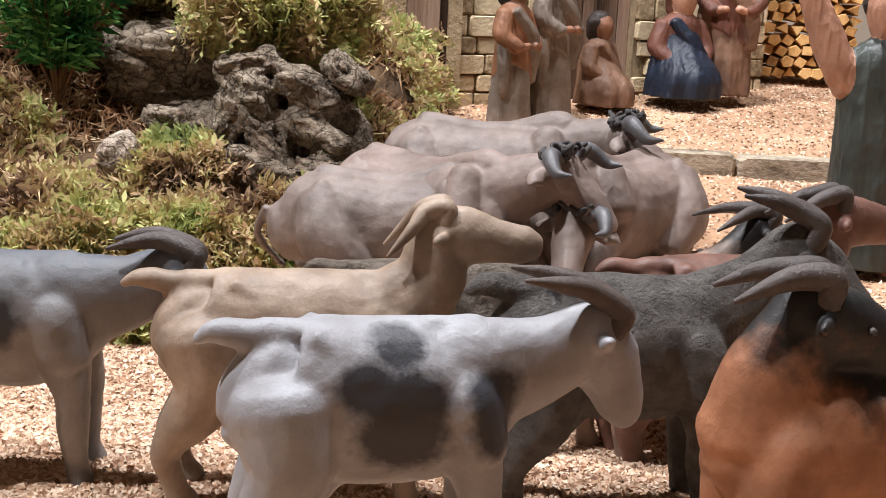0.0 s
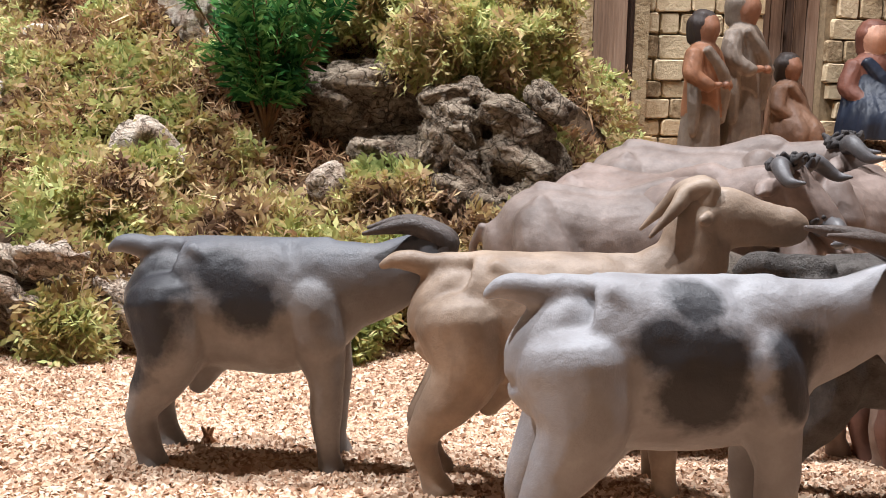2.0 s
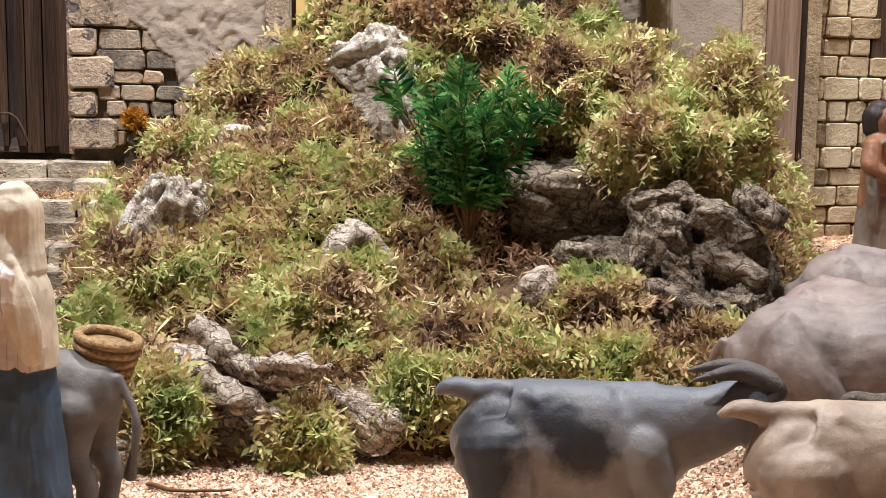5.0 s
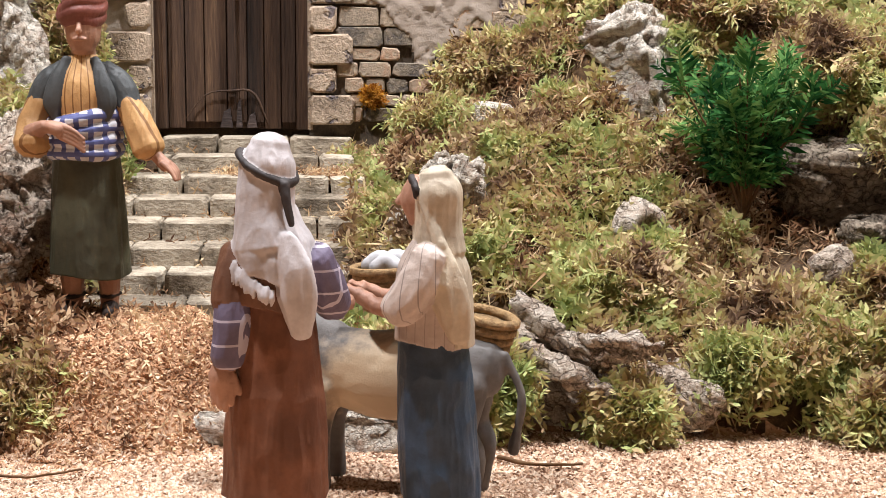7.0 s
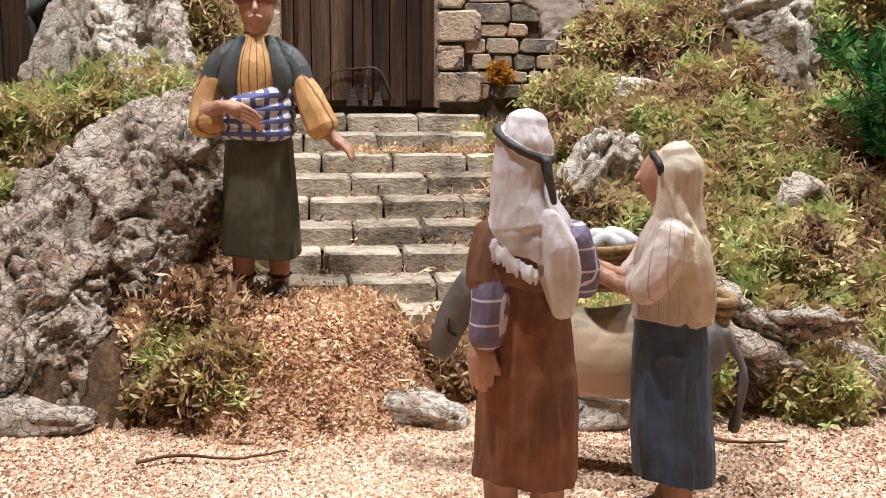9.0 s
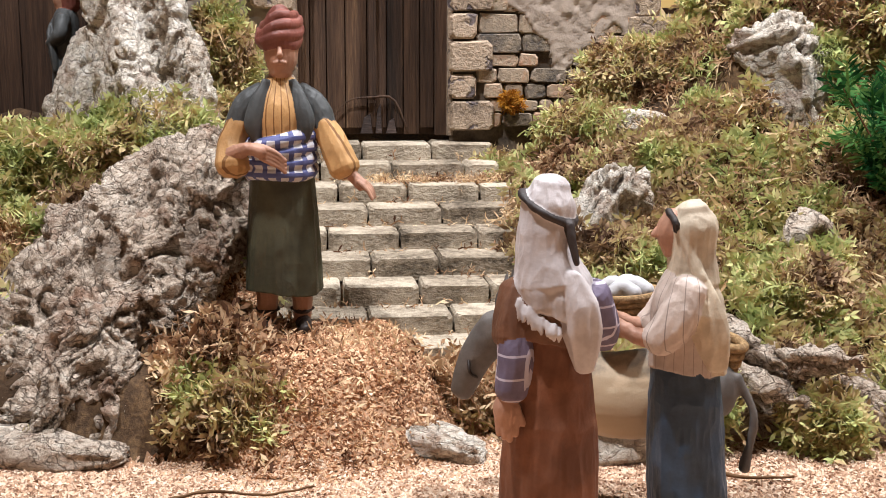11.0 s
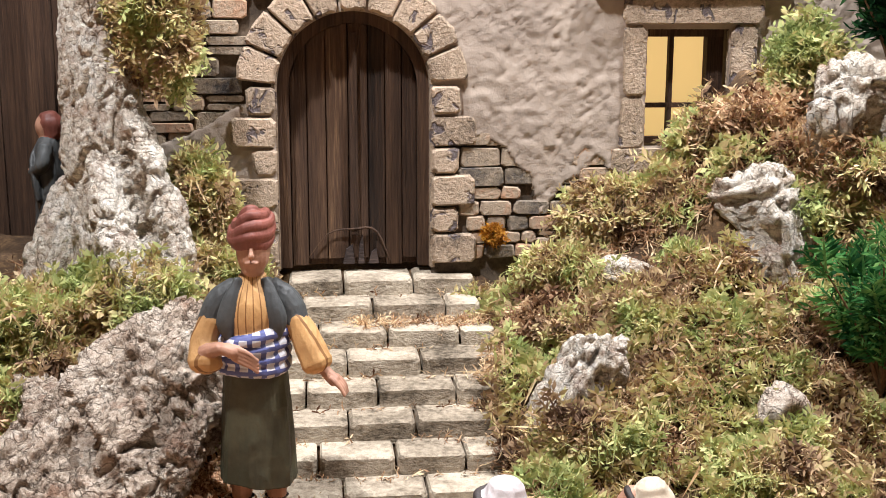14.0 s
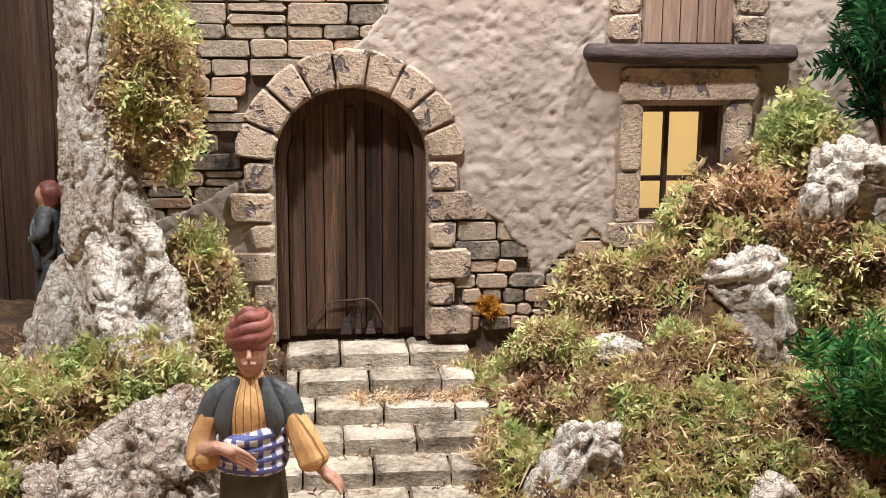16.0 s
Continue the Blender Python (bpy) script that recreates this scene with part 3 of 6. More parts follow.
def bark_mesh(size, seed, rough=0.24, stretch=(1, 1, 1), bend=0.0):
    """A lump of cork bark: an uneven rounded block, split by long fissures and plates; size: half lengths in metres."""
    nu = int(np.clip(2.4 * size[0] / 0.0024, 24, 150))
    nv = int(np.clip(3.2 * (size[1] + size[2]) / 0.0024, 24, 250))
    u, v = np.meshgrid(np.linspace(0.03, np.pi - 0.03, nu), np.linspace(0, 2 * np.pi, nv, endpoint=False), indexing="ij")
    d = np.stack([np.cos(u), np.sin(u) * np.cos(v), np.sin(u) * np.sin(v)], -1).reshape(-1, 3)
    half = np.array(size)
    P = np.sign(d) * np.abs(d) ** 0.6 * half
    out = d / half
    out /= np.linalg.norm(out, axis=1)[:, None]
    big = fbm(P * 26 + seed * 3.1, 4, seed)
    P = P + out * (rough * 0.75 * min(half[1], half[2]) * big)[:, None]
    q = P * np.array(stretch) * 50 + seed * 7.7
    q = q + 0.6 * np.stack([vnoise(q * 0.8, seed + 1), vnoise(q * 0.8, seed + 2), vnoise(q * 0.8, seed + 3)], 1)
    crack = np.exp(-((vnoise(q, seed + 4) / 0.13) ** 2)) + 0.6 * np.exp(-((vnoise(q * 2.1, seed + 6) / 0.14) ** 2))
    plate = np.round(1.6 * vnoise(q * 0.55, seed + 8)) / 1.6 + 0.6 * np.round(1.6 * vnoise(q * 1.3, seed + 11)) / 1.6
    fine = fbm(q * 4, 3, seed + 7)
    P = P + out * (-0.007 * crack + 0.005 * plate + 0.0018 * fine)[:, None] * (0.5 + 2 * rough) * min(1.0, min(size) / 0.032)
    P[:, 2] += bend * (P[:, 0] / size[0]) ** 2 * size[2]
    n = len(P)
    F = list(map(tuple, grid_faces(nu, nv, True))) + [tuple(range(nv))[::-1], tuple(range(n - nv, n))]
    return P, F


def bark(at, size, turn, seed, material, label, rough=0.24, stretch=(0.35, 1, 1), bend=0.0, name="bark_piece"):
    P, F = bark_mesh(size, seed, rough, stretch, bend)
    return thing(name, label, "bark", data=mesh(name, P, F, material), at=pose(*at, *turn))


STRATA = (0.22, 1.0, 1.3)
bark((-0.378, 0.942, 0.232), (0.06, 0.032, 0.038), (0, 72, -22), 3, BARKPALE, "pale grey weathered cork bark lump among moss", 0.24, (1.4, 0.8, 0.3))
bark((-0.527, 0.8, 0.112), (0.066, 0.027, 0.03), (10, -66, 10), 7, BARKPALE, "whitish flaky bark piece in the moss by the steps", 0.34)
bark((-0.425, 0.69, 0.035), (0.06, 0.03, 0.032), (0, 6, 10), 12, BARK, "flat grey bark slab at the foot of the bank", 0.25, STRATA)
bark((-0.36, 0.80, 0.112), (0.03, 0.016, 0.022), (0, 50, 20), 16, BARK, "small pale bark chip in the moss")
bark((-0.22, 0.79, 0.09), (0.016, 0.014, 0.026), (0, -28, 0), 18, BARK, "small pointed grey bark chip", 0.2)
bark((-0.2, 0.885, 0.15), (0.06, 0.03, 0.035), (0, 0, 10), 31, BARKDARK, "dark hollow bark under moss overhang", 0.3)
bark((-0.3, 0.985, 0.325), (0.05, 0.03, 0.06), (0, 10, 20), 58, BARKPALE, "rough whitish bark on top of the bank", 0.5, (0.8, 1, 0.6))
bark((-0.485, 0.925, 0.196), (0.034, 0.02, 0.013), (0, 10, 10), 61, BARKPALE, "flat pale stone in the moss")
bark((-0.635, 0.6, 0.008), (0.06, 0.02, 0.014), (0, 5, -8), 64, BARKPALE, "pale bark slab lying at the foot of the steps", 0.3, STRATA)
bark((-0.50, 0.615, 0.012), (0.06, 0.022, 0.022), (0, 0, 10), 67, BARKPALE, "pale bark slab lying behind the donkey", 0.3, STRATA)
bark((-0.9, 0.525, 0.008), (0.1, 0.02, 0.012), (0, 2, 6), 70, BARK, "flat bark slab edging the gravel", 0.3, STRATA)
bark((-0.33, 0.69, 0.025), (0.03, 0.02, 0.018), (0, 20, -10), 73, BARK, "dark crumbled bark at the foot of the bank", 0.3, STRATA)



def gnarled(name, label, tubes, material, seed, voxel=0.0017, amp=1.0, lumps=(), flow=(0.35, 0.55, 0.75)):
    """Knotted wood or bark: tubes and lumps fused into one skin, then split by fissures that follow the slope; in world metres."""
    sh = Shape()
    for pts, rad in tubes:
        sh.tube(pts, rad, 0, 16, 1.0, 8 * len(pts), folds=3, depth=0.12)
    for at, size, turn in lumps:
        P, F = bark_mesh(size, seed + len(sh.v), 0.3, STRATA)
        m = np.array(pose(*at, *turn))
        sh.put(P @ m[:3, :3].T + m[:3, 3], F, 0)
    v, f = fused(sh, voxel, 1)
    me = mesh("skin", v, f, material)
    n = np.zeros(len(v) * 3)
    me.vertex_normals.foreach_get("vector", n)
    bpy.data.meshes.remove(me)
    d = np.array(flow) / np.linalg.norm(flow)
    e1 = np.cross(d, (0.3, -1.0, 0.2))
    e1 /= np.linalg.norm(e1)
    q = np.column_stack([v @ d * 13, v @ e1 * 62, v @ np.cross(d, e1) * 44])
    q = q + 0.8 * np.stack([vnoise(v * 30, seed), vnoise(v * 30, seed + 1), vnoise(v * 30, seed + 2)], 1)
    crack = np.exp(-((vnoise(q, seed + 4) / 0.13) ** 2)) + 0.6 * np.exp(-((vnoise(q * 2.2, seed + 6) / 0.13) ** 2))
    q2 = q * np.array([2.6, 0.7, 0.7])
    plate = np.round(2 * vnoise(q2 * 0.8, seed + 8)) / 2 + 0.5 * np.round(2 * vnoise(q2 * 1.9, seed + 9)) / 2
    v = v + n.reshape(-1, 3) * (amp * (-0.0055 * crack + 0.0042 * plate + 0.0012 * fbm(v * 240, 3, seed)))[:, None]
    return thing(name, label, "bark", data=mesh(name, v, f, material))


gnarled("root_stump", "large knotted grey root stump with rusty cracks beside the steps", [
    ([(-0.785, 0.705, 0.18), (-0.82, 0.66, 0.135), (-0.845, 0.61, 0.085), (-0.87, 0.575, 0.035), (-0.885, 0.55, -0.01)], (0.028, 0.032, 0.035, 0.036, 0.03)),
    ([(-0.81, 0.72, 0.185), (-0.86, 0.67, 0.145), (-0.90, 0.62, 0.085), (-0.93, 0.58, 0.02)], (0.024, 0.03, 0.036, 0.034)),
    ([(-0.762, 0.705, 0.15), (-0.785, 0.66, 0.125), (-0.80, 0.63, 0.10), (-0.81, 0.61, 0.065)], (0.017, 0.023, 0.027, 0.022)),
    ([(-0.84, 0.63, 0.135), (-0.822, 0.608, 0.122), (-0.81, 0.596, 0.098)], (0.016, 0.015, 0.011)),
    ([(-0.96, 0.65, 0.08), (-0.925, 0.59, 0.03), (-0.9, 0.555, -0.01)], (0.028, 0.03, 0.026)),
    ([(-0.84, 0.60, 0.06), (-0.828, 0.575, 0.028), (-0.82, 0.55, -0.01)], (0.026, 0.026, 0.02)),
    ([(-0.94, 0.69, 0.13), (-0.89, 0.66, 0.132), (-0.845, 0.645, 0.135)], (0.015, 0.019, 0.015)),
    ([(-0.85, 0.71, 0.08), (-0.88, 0.66, 0.03)], (0.06, 0.06))], BARK, 41, 0.0017, 1.5)
gnarled("bark_column", "tall lichen-whitened bark trunk with spreading roots by the house", [
    ([(-0.958, 0.84, 0.62), (-0.95, 0.835, 0.5), (-0.945, 0.83, 0.4), (-0.937, 0.825, 0.3), (-0.925, 0.815, 0.21), (-0.93, 0.81, 0.15)], (0.022, 0.026, 0.03, 0.038, 0.044, 0.044)),
    ([(-0.925, 0.82, 0.4), (-0.905, 0.812, 0.33), (-0.882, 0.81, 0.272), (-0.865, 0.802, 0.22), (-0.857, 0.795, 0.165)], (0.012, 0.015, 0.017, 0.019, 0.02)),
    ([(-0.935, 0.805, 0.29), (-0.915, 0.79, 0.24), (-0.893, 0.78, 0.195), (-0.885, 0.77, 0.16)], (0.018, 0.024, 0.026, 0.022)),
    ([(-0.965, 0.825, 0.27), (-0.985, 0.81, 0.2), (-0.99, 0.8, 0.15)], (0.022, 0.026, 0.026))], BARKPALE, 52, 0.0018, 0.75, flow=(0.1, 0.0, 1.0))
gnarled("bark_piece", "dark fissured cork bark slabs piled under the bank", [([(-0.19, 0.85, 0.1), (-0.08, 0.85, 0.1)], (0.035, 0.04))], BARKDARK, 22, 0.0015, 0.5, [
    ((-0.145, 0.825, 0.165), (0.026, 0.026, 0.011), (0, -18, 8)), ((-0.152, 0.82, 0.137), (0.034, 0.026, 0.014), (0, -68, 5)), ((-0.126, 0.815, 0.122), (0.042, 0.026, 0.016), (0, 66, -6)),
    ((-0.098, 0.818, 0.145), (0.03, 0.026, 0.014), (0, 32, 10)), ((-0.09, 0.812, 0.118), (0.03, 0.026, 0.014), (0, 28, -8)), ((-0.096, 0.806, 0.09), (0.034, 0.026, 0.016), (0, -10, 6)),
    ((-0.072, 0.82, 0.16), (0.02, 0.024, 0.011), (0, 36, 0)), ((-0.135, 0.808, 0.088), (0.026, 0.024, 0.016), (0, 18, 12)), ((-0.19, 0.822, 0.12), (0.03, 0.02, 0.01), (0, 12, 12)), ((-0.172, 0.815, 0.105), (0.022, 0.022, 0.011), (0, -14, -10))], (0.8, 0.0, -0.55))

# gnarled roots lying over the slab at the foot of the bank
for i, (pts, rad) in enumerate([([(-0.435, 0.675, 0.085), (-0.41, 0.66, 0.068), (-0.385, 0.655, 0.058), (-0.35, 0.652, 0.06)], (0.006, 0.008, 0.007, 0.003)), ([(-0.43, 0.66, 0.058), (-0.41, 0.645, 0.05), (-0.385, 0.645, 0.04), (-0.36, 0.65, 0.03)], (0.007, 0.008, 0.006, 0.003)), ([(-0.39, 0.657, 0.06), (-0.375, 0.65, 0.07), (-0.345, 0.65, 0.066)], (0.005, 0.006, 0.003))]):
    sh = Shape()
    sh.tube(pts, rad, 0, 16, n=40, folds=5, depth=0.18)
    v = np.vstack(sh.v)
    v += (0.0035 * np.stack([fbm(v * 120, 3, 60 + i), fbm(v * 120, 3, 70 + i), fbm(v * 120, 3, 80 + i)], 1))
    thing("gnarled_root", "gnarled grey root lying on a bark slab", "root", "roots on the slab", data=mesh("gnarled_root", v, sh.f, BARK))


def twig(label, points, radius, seed):
    sh = Shape()
    sh.tube(points, [radius * w for w in np.linspace(1.0, 0.5, len(points))], 0, 7, n=30, folds=3, depth=0.15)
    v = np.vstack(sh.v)
    v = v + 0.0012 * np.stack([fbm(v * 110, 2, seed), fbm(v * 110, 2, seed + 1), 0.4 * fbm(v * 110, 2, seed + 2)], 1)
    return thing("twig", label, "twig", "dry twigs", data=mesh("twig", v, sh.f, TWIG))


LEAF_AT = (-0.203, 0.458, 0.024)
twig("thin brown twig lying on the gravel by the bank", [(-0.743, 0.478, 0.004), (-0.725, 0.494, 0.004), (-0.691, 0.496, 0.004), (-0.669, 0.515, 0.004)], 0.0011, 5)
twig("thin brown twig lying on the gravel by the bank", [(-0.436, 0.591, 0.006), (-0.414, 0.583, 0.006), (-0.384, 0.590, 0.006)], 0.0014, 8)
leaf = Shape()
for a in range(3):
    leaf.tube([(LEAF_AT[0] + 0.004 * math.cos(2.1 * a), LEAF_AT[1] + 0.003 * math.sin(2.1 * a), LEAF_AT[2] - 0.002), (LEAF_AT[0], LEAF_AT[1], LEAF_AT[2] + 0.001), (LEAF_AT[0] + 0.003 * math.cos(2.1 * a + 0.6), LEAF_AT[1], LEAF_AT[2] + 0.005)], (0.0012, 0.002, 0.0006), 0, 8, 0.5, 12)
thing("dry_leaf", "small curled dry leaf lying on the gravel", "leaf", data=leaf.mesh("dry_leaf", [MOUND]))
# ---- stairs ----
rnd = random.Random(5)
stairs = thing("stairs", "worn grey stone stairs up to the arched door", "stairs", kind="structure")
for k in range(9):
    q, z = 0.0195 + GOING * k, TOP - RISER * k
    left, right = (-0.155, 0.022) if k < 2 else (-0.185, 0.03)
    cuts = [left]
    at = left + (0.018 if k % 2 else 0.05) + rnd.uniform(-0.008, 0.008)
    while at < right - 0.012:
        cuts.append(at)
        at += rnd.uniform(0.054, 0.07)
    cuts.append(right)
    for a, b in zip(cuts, cuts[1:]):
        o = rounded([(a + 0.0009, z - RISER - 0.004), (b - 0.0009, z - RISER - 0.004), (b - 0.0009, z), (a + 0.0009, z)], 0.0022, 0.0006, rnd)
        v, f = solid(o, q + rnd.uniform(-0.0006, 0.0008), q - GOING - 0.012, 0.0036, on_wall)
        part("step_stone", mesh("step_stone", v, f, STEPSTONE, False), stairs)

# ---- the house with the arched door ----
DOOR_S, DOOR_R, SPRING, SILL = -0.091, 0.0695, 0.353, 0.182
WIN = (0.186, 0.266, 0.299, 0.409)
house = thing("house", "rustic house front of plaster and stone with arched door", "house")


def in_door(s, z, grow=0.0):
    return ((np.abs(s - DOOR_S) < DOOR_R + grow) & (z < SPRING)) | (np.hypot(s - DOOR_S, z - SPRING) < DOOR_R + grow)


def in_window(s, z):
    return (s > WIN[0]) & (s < WIN[1]) & (z > WIN[2]) & (z < WIN[3])


def bare_stone(s, z):
    """Above nought where the plaster has fallen off the stones."""
    p = np.column_stack([s, z, 0 * s])
    edge = 0.007 * fbm(p * 45, 3, 2)
    low = np.interp(s, [0.0, 0.026, 0.05, 0.075, 0.085, 0.11, 0.14, 0.17, 0.18], [0.31, 0.304, 0.292, 0.277, 0.225, 0.262, 0.282, 0.268, 0.2]) - z
    low = np.where((s > -0.02) & (s < 0.18), low, -1)
    high = z - np.interp(s, [-0.5, -0.29, -0.24, -0.2, -0.13, -0.088, -0.06, 0.0], [0.25, 0.30, 0.31, 0.335, 0.37, 0.465, 0.50, 0.58])
    high = np.where(s < 0.0, high, -1)
    return np.maximum(low, high) + edge


def facade_mesh():
    gs, gz = np.arange(-0.3, 0.56, 0.0022), np.arange(0.12, 0.60, 0.0022)
    S, Z = np.meshgrid(gs, gz, indexing="ij")
    s, z = S.ravel(), Z.ravel()
    c = math.cos(1.0), math.sin(1.0)
    p = np.column_stack([(s * c[0] + z * c[1]) * 60, (-s * c[1] + z * c[0]) * 230, 0 * s])
    flat = np.column_stack([s, z, 0 * s])
    w = np.column_stack([vnoise(flat * 30, 61), 3 * vnoise(flat * 26, 62), 0 * s])
    stroke = sum(np.exp(-((vnoise(p * f + w + o, 63 + o) / 0.12) ** 2)) * step(0.1, 0.35, vnoise(flat * 62 + o, 70 + o)) for f, o in ((0.7, 1), (1.1, 2), (1.6, 3)))
    lump = fbm(flat * 26, 4, 15)
    out = 0.004 - 0.0013 * np.clip(stroke, 0, 1.2) + 0.001 * lump + 0.0007 * fbm(flat * 150, 2, 17)
    out = np.where(bare_stone(s, z) > 0, -0.002 + 0.0006 * lump, out)
    out = np.where(in_door(s, z, 0.034) & ~((s < DOOR_S) & (z < 0.3)), np.minimum(out, 0.001), out)
    v = CORNER[None] + ALONG[None] * s[:, None] + OUT[None] * out[:, None] + np.array([0, 0, 1.0])[None] * z[:, None]
    F = grid_faces(len(gs), len(gz))
    ms, mz = s[F].mean(1), z[F].mean(1)
    F = F[~(in_door(ms, mz, 0.003) | in_window(ms, mz))]
    ms, mz = s[F].mean(1), z[F].mean(1)
    slot = (bare_stone(ms, mz) > 0.0).astype(int)
    return mesh("wall", v, F, [PLASTER, MORTAR], True, slot)


part("wall", facade_mesh(), house, "cream plaster with trowel marks, broken away over stone")


def slab(s0, s1, z0, z1, front, back, name, material, parent, label=""):
    v, f = solid([(s0, z0), (s1, z0), (s1, z1), (s0, z1)], front, back, 0.0006, on_wall)
    return part(name, mesh(name, v, f, material, False), parent, label)


slab(-0.30, -0.168, 0.0, 0.60, -0.006, -0.05, "wall_core", MORTAR, house)
slab(-0.014, 0.18, 0.0, 0.60, -0.006, -0.05, "wall_core", MORTAR, house)
slab(0.272, 0.56, 0.0, 0.60, -0.006, -0.05, "wall_core", MORTAR, house)
slab(0.18, 0.272, 0.0, 0.296, -0.006, -0.05, "wall_core", MORTAR, house)
slab(0.18, 0.272, 0.412, 0.60, -0.006, -0.05, "wall_core", MORTAR, house)
slab(-0.168, -0.014, 0.43, 0.60, -0.006, -0.05, "wall_core", MORTAR, house)
slab(-0.31, 0.57, 0.60, 0.612, 0.012, -0.06, "wall_cap", ARCHSTONE, house)

# the door: arched frame, planks, middle batten
door = part("door", mesh("door", *box((0, 0, 0), (0.001, 0.001, 0.001)), DARKWOOD), house, "dark brown weathered plank door, arched")
door.data = mesh("door", *solid([(DOOR_S - 0.069, SILL), (DOOR_S + 0.069, SILL)] + [(DOOR_S + 0.069 * math.cos(a), SPRING + 0.069 * math.sin(a)) for a in np.linspace(0, math.pi, 24)], -0.026, -0.034, 0.001, on_wall), DARKWOOD, False)
edges = DOOR_S + np.array([-0.06, -0.044, -0.026, -0.005, 0.014, 0.03, 0.046, 0.06])
for a, b in zip(edges, edges[1:]):
    tops = [SPRING + math.sqrt(max(0.0, 0.0605**2 - (s - DOOR_S) ** 2)) for s in (a, (a + b) / 2, b)]
    lift = 0.006 if rnd.random() < 0.4 else 0.0
    o = [(a + 0.0006, SILL + lift), (b - 0.0006, SILL + lift), (b - 0.0006, tops[2]), ((a + b) / 2, tops[1]), (a + 0.0006, tops[0])]
    v, f = solid(o, -0.0215 + rnd.uniform(-0.0008, 0.0008), -0.026, 0.0008, on_wall)
    part("plank", mesh("plank", v, f, DARKWOOD, False), door)
slab(DOOR_S - 0.0035, DOOR_S + 0.0035, SILL + 0.03, SPRING + 0.052, -0.017, -0.021, "batten", DARKWOOD, door)


sh = Shape()
sh.tube([on_wall(DOOR_S - 0.045, -0.018, SILL + 0.008), on_wall(DOOR_S - 0.025, -0.018, SILL + 0.032), on_wall(DOOR_S, -0.017, SILL + 0.036), on_wall(DOOR_S + 0.02, -0.018, SILL + 0.034), on_wall(DOOR_S + 0.034, -0.018, SILL + 0.004)], (0.0004, 0.0007, 0.0012, 0.0014, 0.0006), 0, 6, n=14, folds=3, depth=0.3)
part("splinter", sh.mesh("splinter", [DARKWOOD]), door, "torn splintered edge of the broken plank")
# dark pieces laid over the planks in place of the shade in a hole
for s0, w, hh in ((DOOR_S - 0.012, 0.012, 0.02), (DOOR_S + 0.003, 0.006, 0.03), (DOOR_S + 0.013, 0.01, 0.016)):
    o = [(s0, SILL + 0.001), (s0 + w, SILL + 0.001), (s0 + w * 0.8, SILL + hh), (s0 + w * 0.3, SILL + hh * 0.8)]
    part("gap", mesh("gap", *solid(o, -0.0195, -0.022, 0.0004, on_wall), CHARRED_AND_HOLE_DARK, False), door, "raised dark piece standing for the dark inside a hole in the door foot")


def arch_band(r0, r1, z0, front, back, material, name, parent, n=28):
    inner = [(DOOR_S - r0, z0)] + [(DOOR_S - r0 * math.cos(a), SPRING + r0 * math.sin(a)) for a in np.linspace(0, math.pi, n)] + [(DOOR_S + r0, z0)]
    outer = [(DOOR_S - r1, z0)] + [(DOOR_S - r1 * math.cos(a), SPRING + r1 * math.sin(a)) for a in np.linspace(0, math.pi, n)] + [(DOOR_S + r1, z0)]
    k = len(inner)
    v = [on_wall(s, front, z) for s, z in inner] + [on_wall(s, front, z) for s, z in outer] + [on_wall(s, back, z) for s, z in inner] + [on_wall(s, back, z) for s, z in outer]
    f = []
    for i in range(k - 1):
        f += [(i, i + 1, k + i + 1, k + i), (2 * k + i + 1, 2 * k + i, 3 * k + i, 3 * k + i + 1), (i + 1, i, 2 * k + i, 2 * k + i + 1), (k + i, k + i + 1, 3 * k + i + 1, 3 * k + i)]
    f += [(0, k, 3 * k, 2 * k), (k - 1, 3 * k - 1, 4 * k - 1, 2 * k - 1)]
    return part(name, mesh(name, v, f, material, False), parent)


arch_band(0.0605, 0.0712, SILL, -0.012, -0.03, DARKWOOD, "door_frame", door)
arch_band(0.0712, 0.076, SILL, -0.001, -0.04, ARCHSTONE, "reveal", house)


def stone(corners, front, material, parent, name="stone", cut=0.0034, wobble=0.0009, bevel=0.0026):
    v, f = solid(rounded(corners, cut, wobble, rnd), front + rnd.uniform(-0.0008, 0.0012), -0.006, bevel, on_wall)
    part(name, mesh(name, v, f, material, False), parent)


# arch stones, and the jamb stones below them
n = 9
a0, a1 = radians(4), radians(176)
for i in range(n):
    a, b = a0 + (a1 - a0) * i / n + 0.012, a0 + (a1 - a0) * (i + 1) / n - 0.012
    m = (a + b) / 2
    ring = [(0.0725, a), (0.0725, m), (0.0725, b), (0.1075, b), (0.1085, m), (0.1075, a)]
    stone([(DOOR_S + rr * math.cos(t), SPRING + rr * math.sin(t)) for rr, t in ring][::1], 0.0075, ARCHSTONE, house, "arch_stone", 0.0025)
for side, widths, edge in ((1, (0.027, 0.042, 0.026, 0.041, 0.026, 0.042), DOOR_S + 0.0725), (-1, (0.027, 0.041, 0.022, 0.04, 0.022, 0.026), DOOR_S - 0.0725)):
    z = 0.357
    for w, h in zip(widths, (0.028, 0.03, 0.026, 0.031, 0.026, 0.03)):
        a, b = sorted((edge, edge + side * w))
        stone([(a, z - h + 0.0012), (b, z - h + 0.0012), (b, z - 0.0008), (a, z - 0.0008)], 0.0065, ARCHSTONE, house, "jamb_stone")
        z -= h

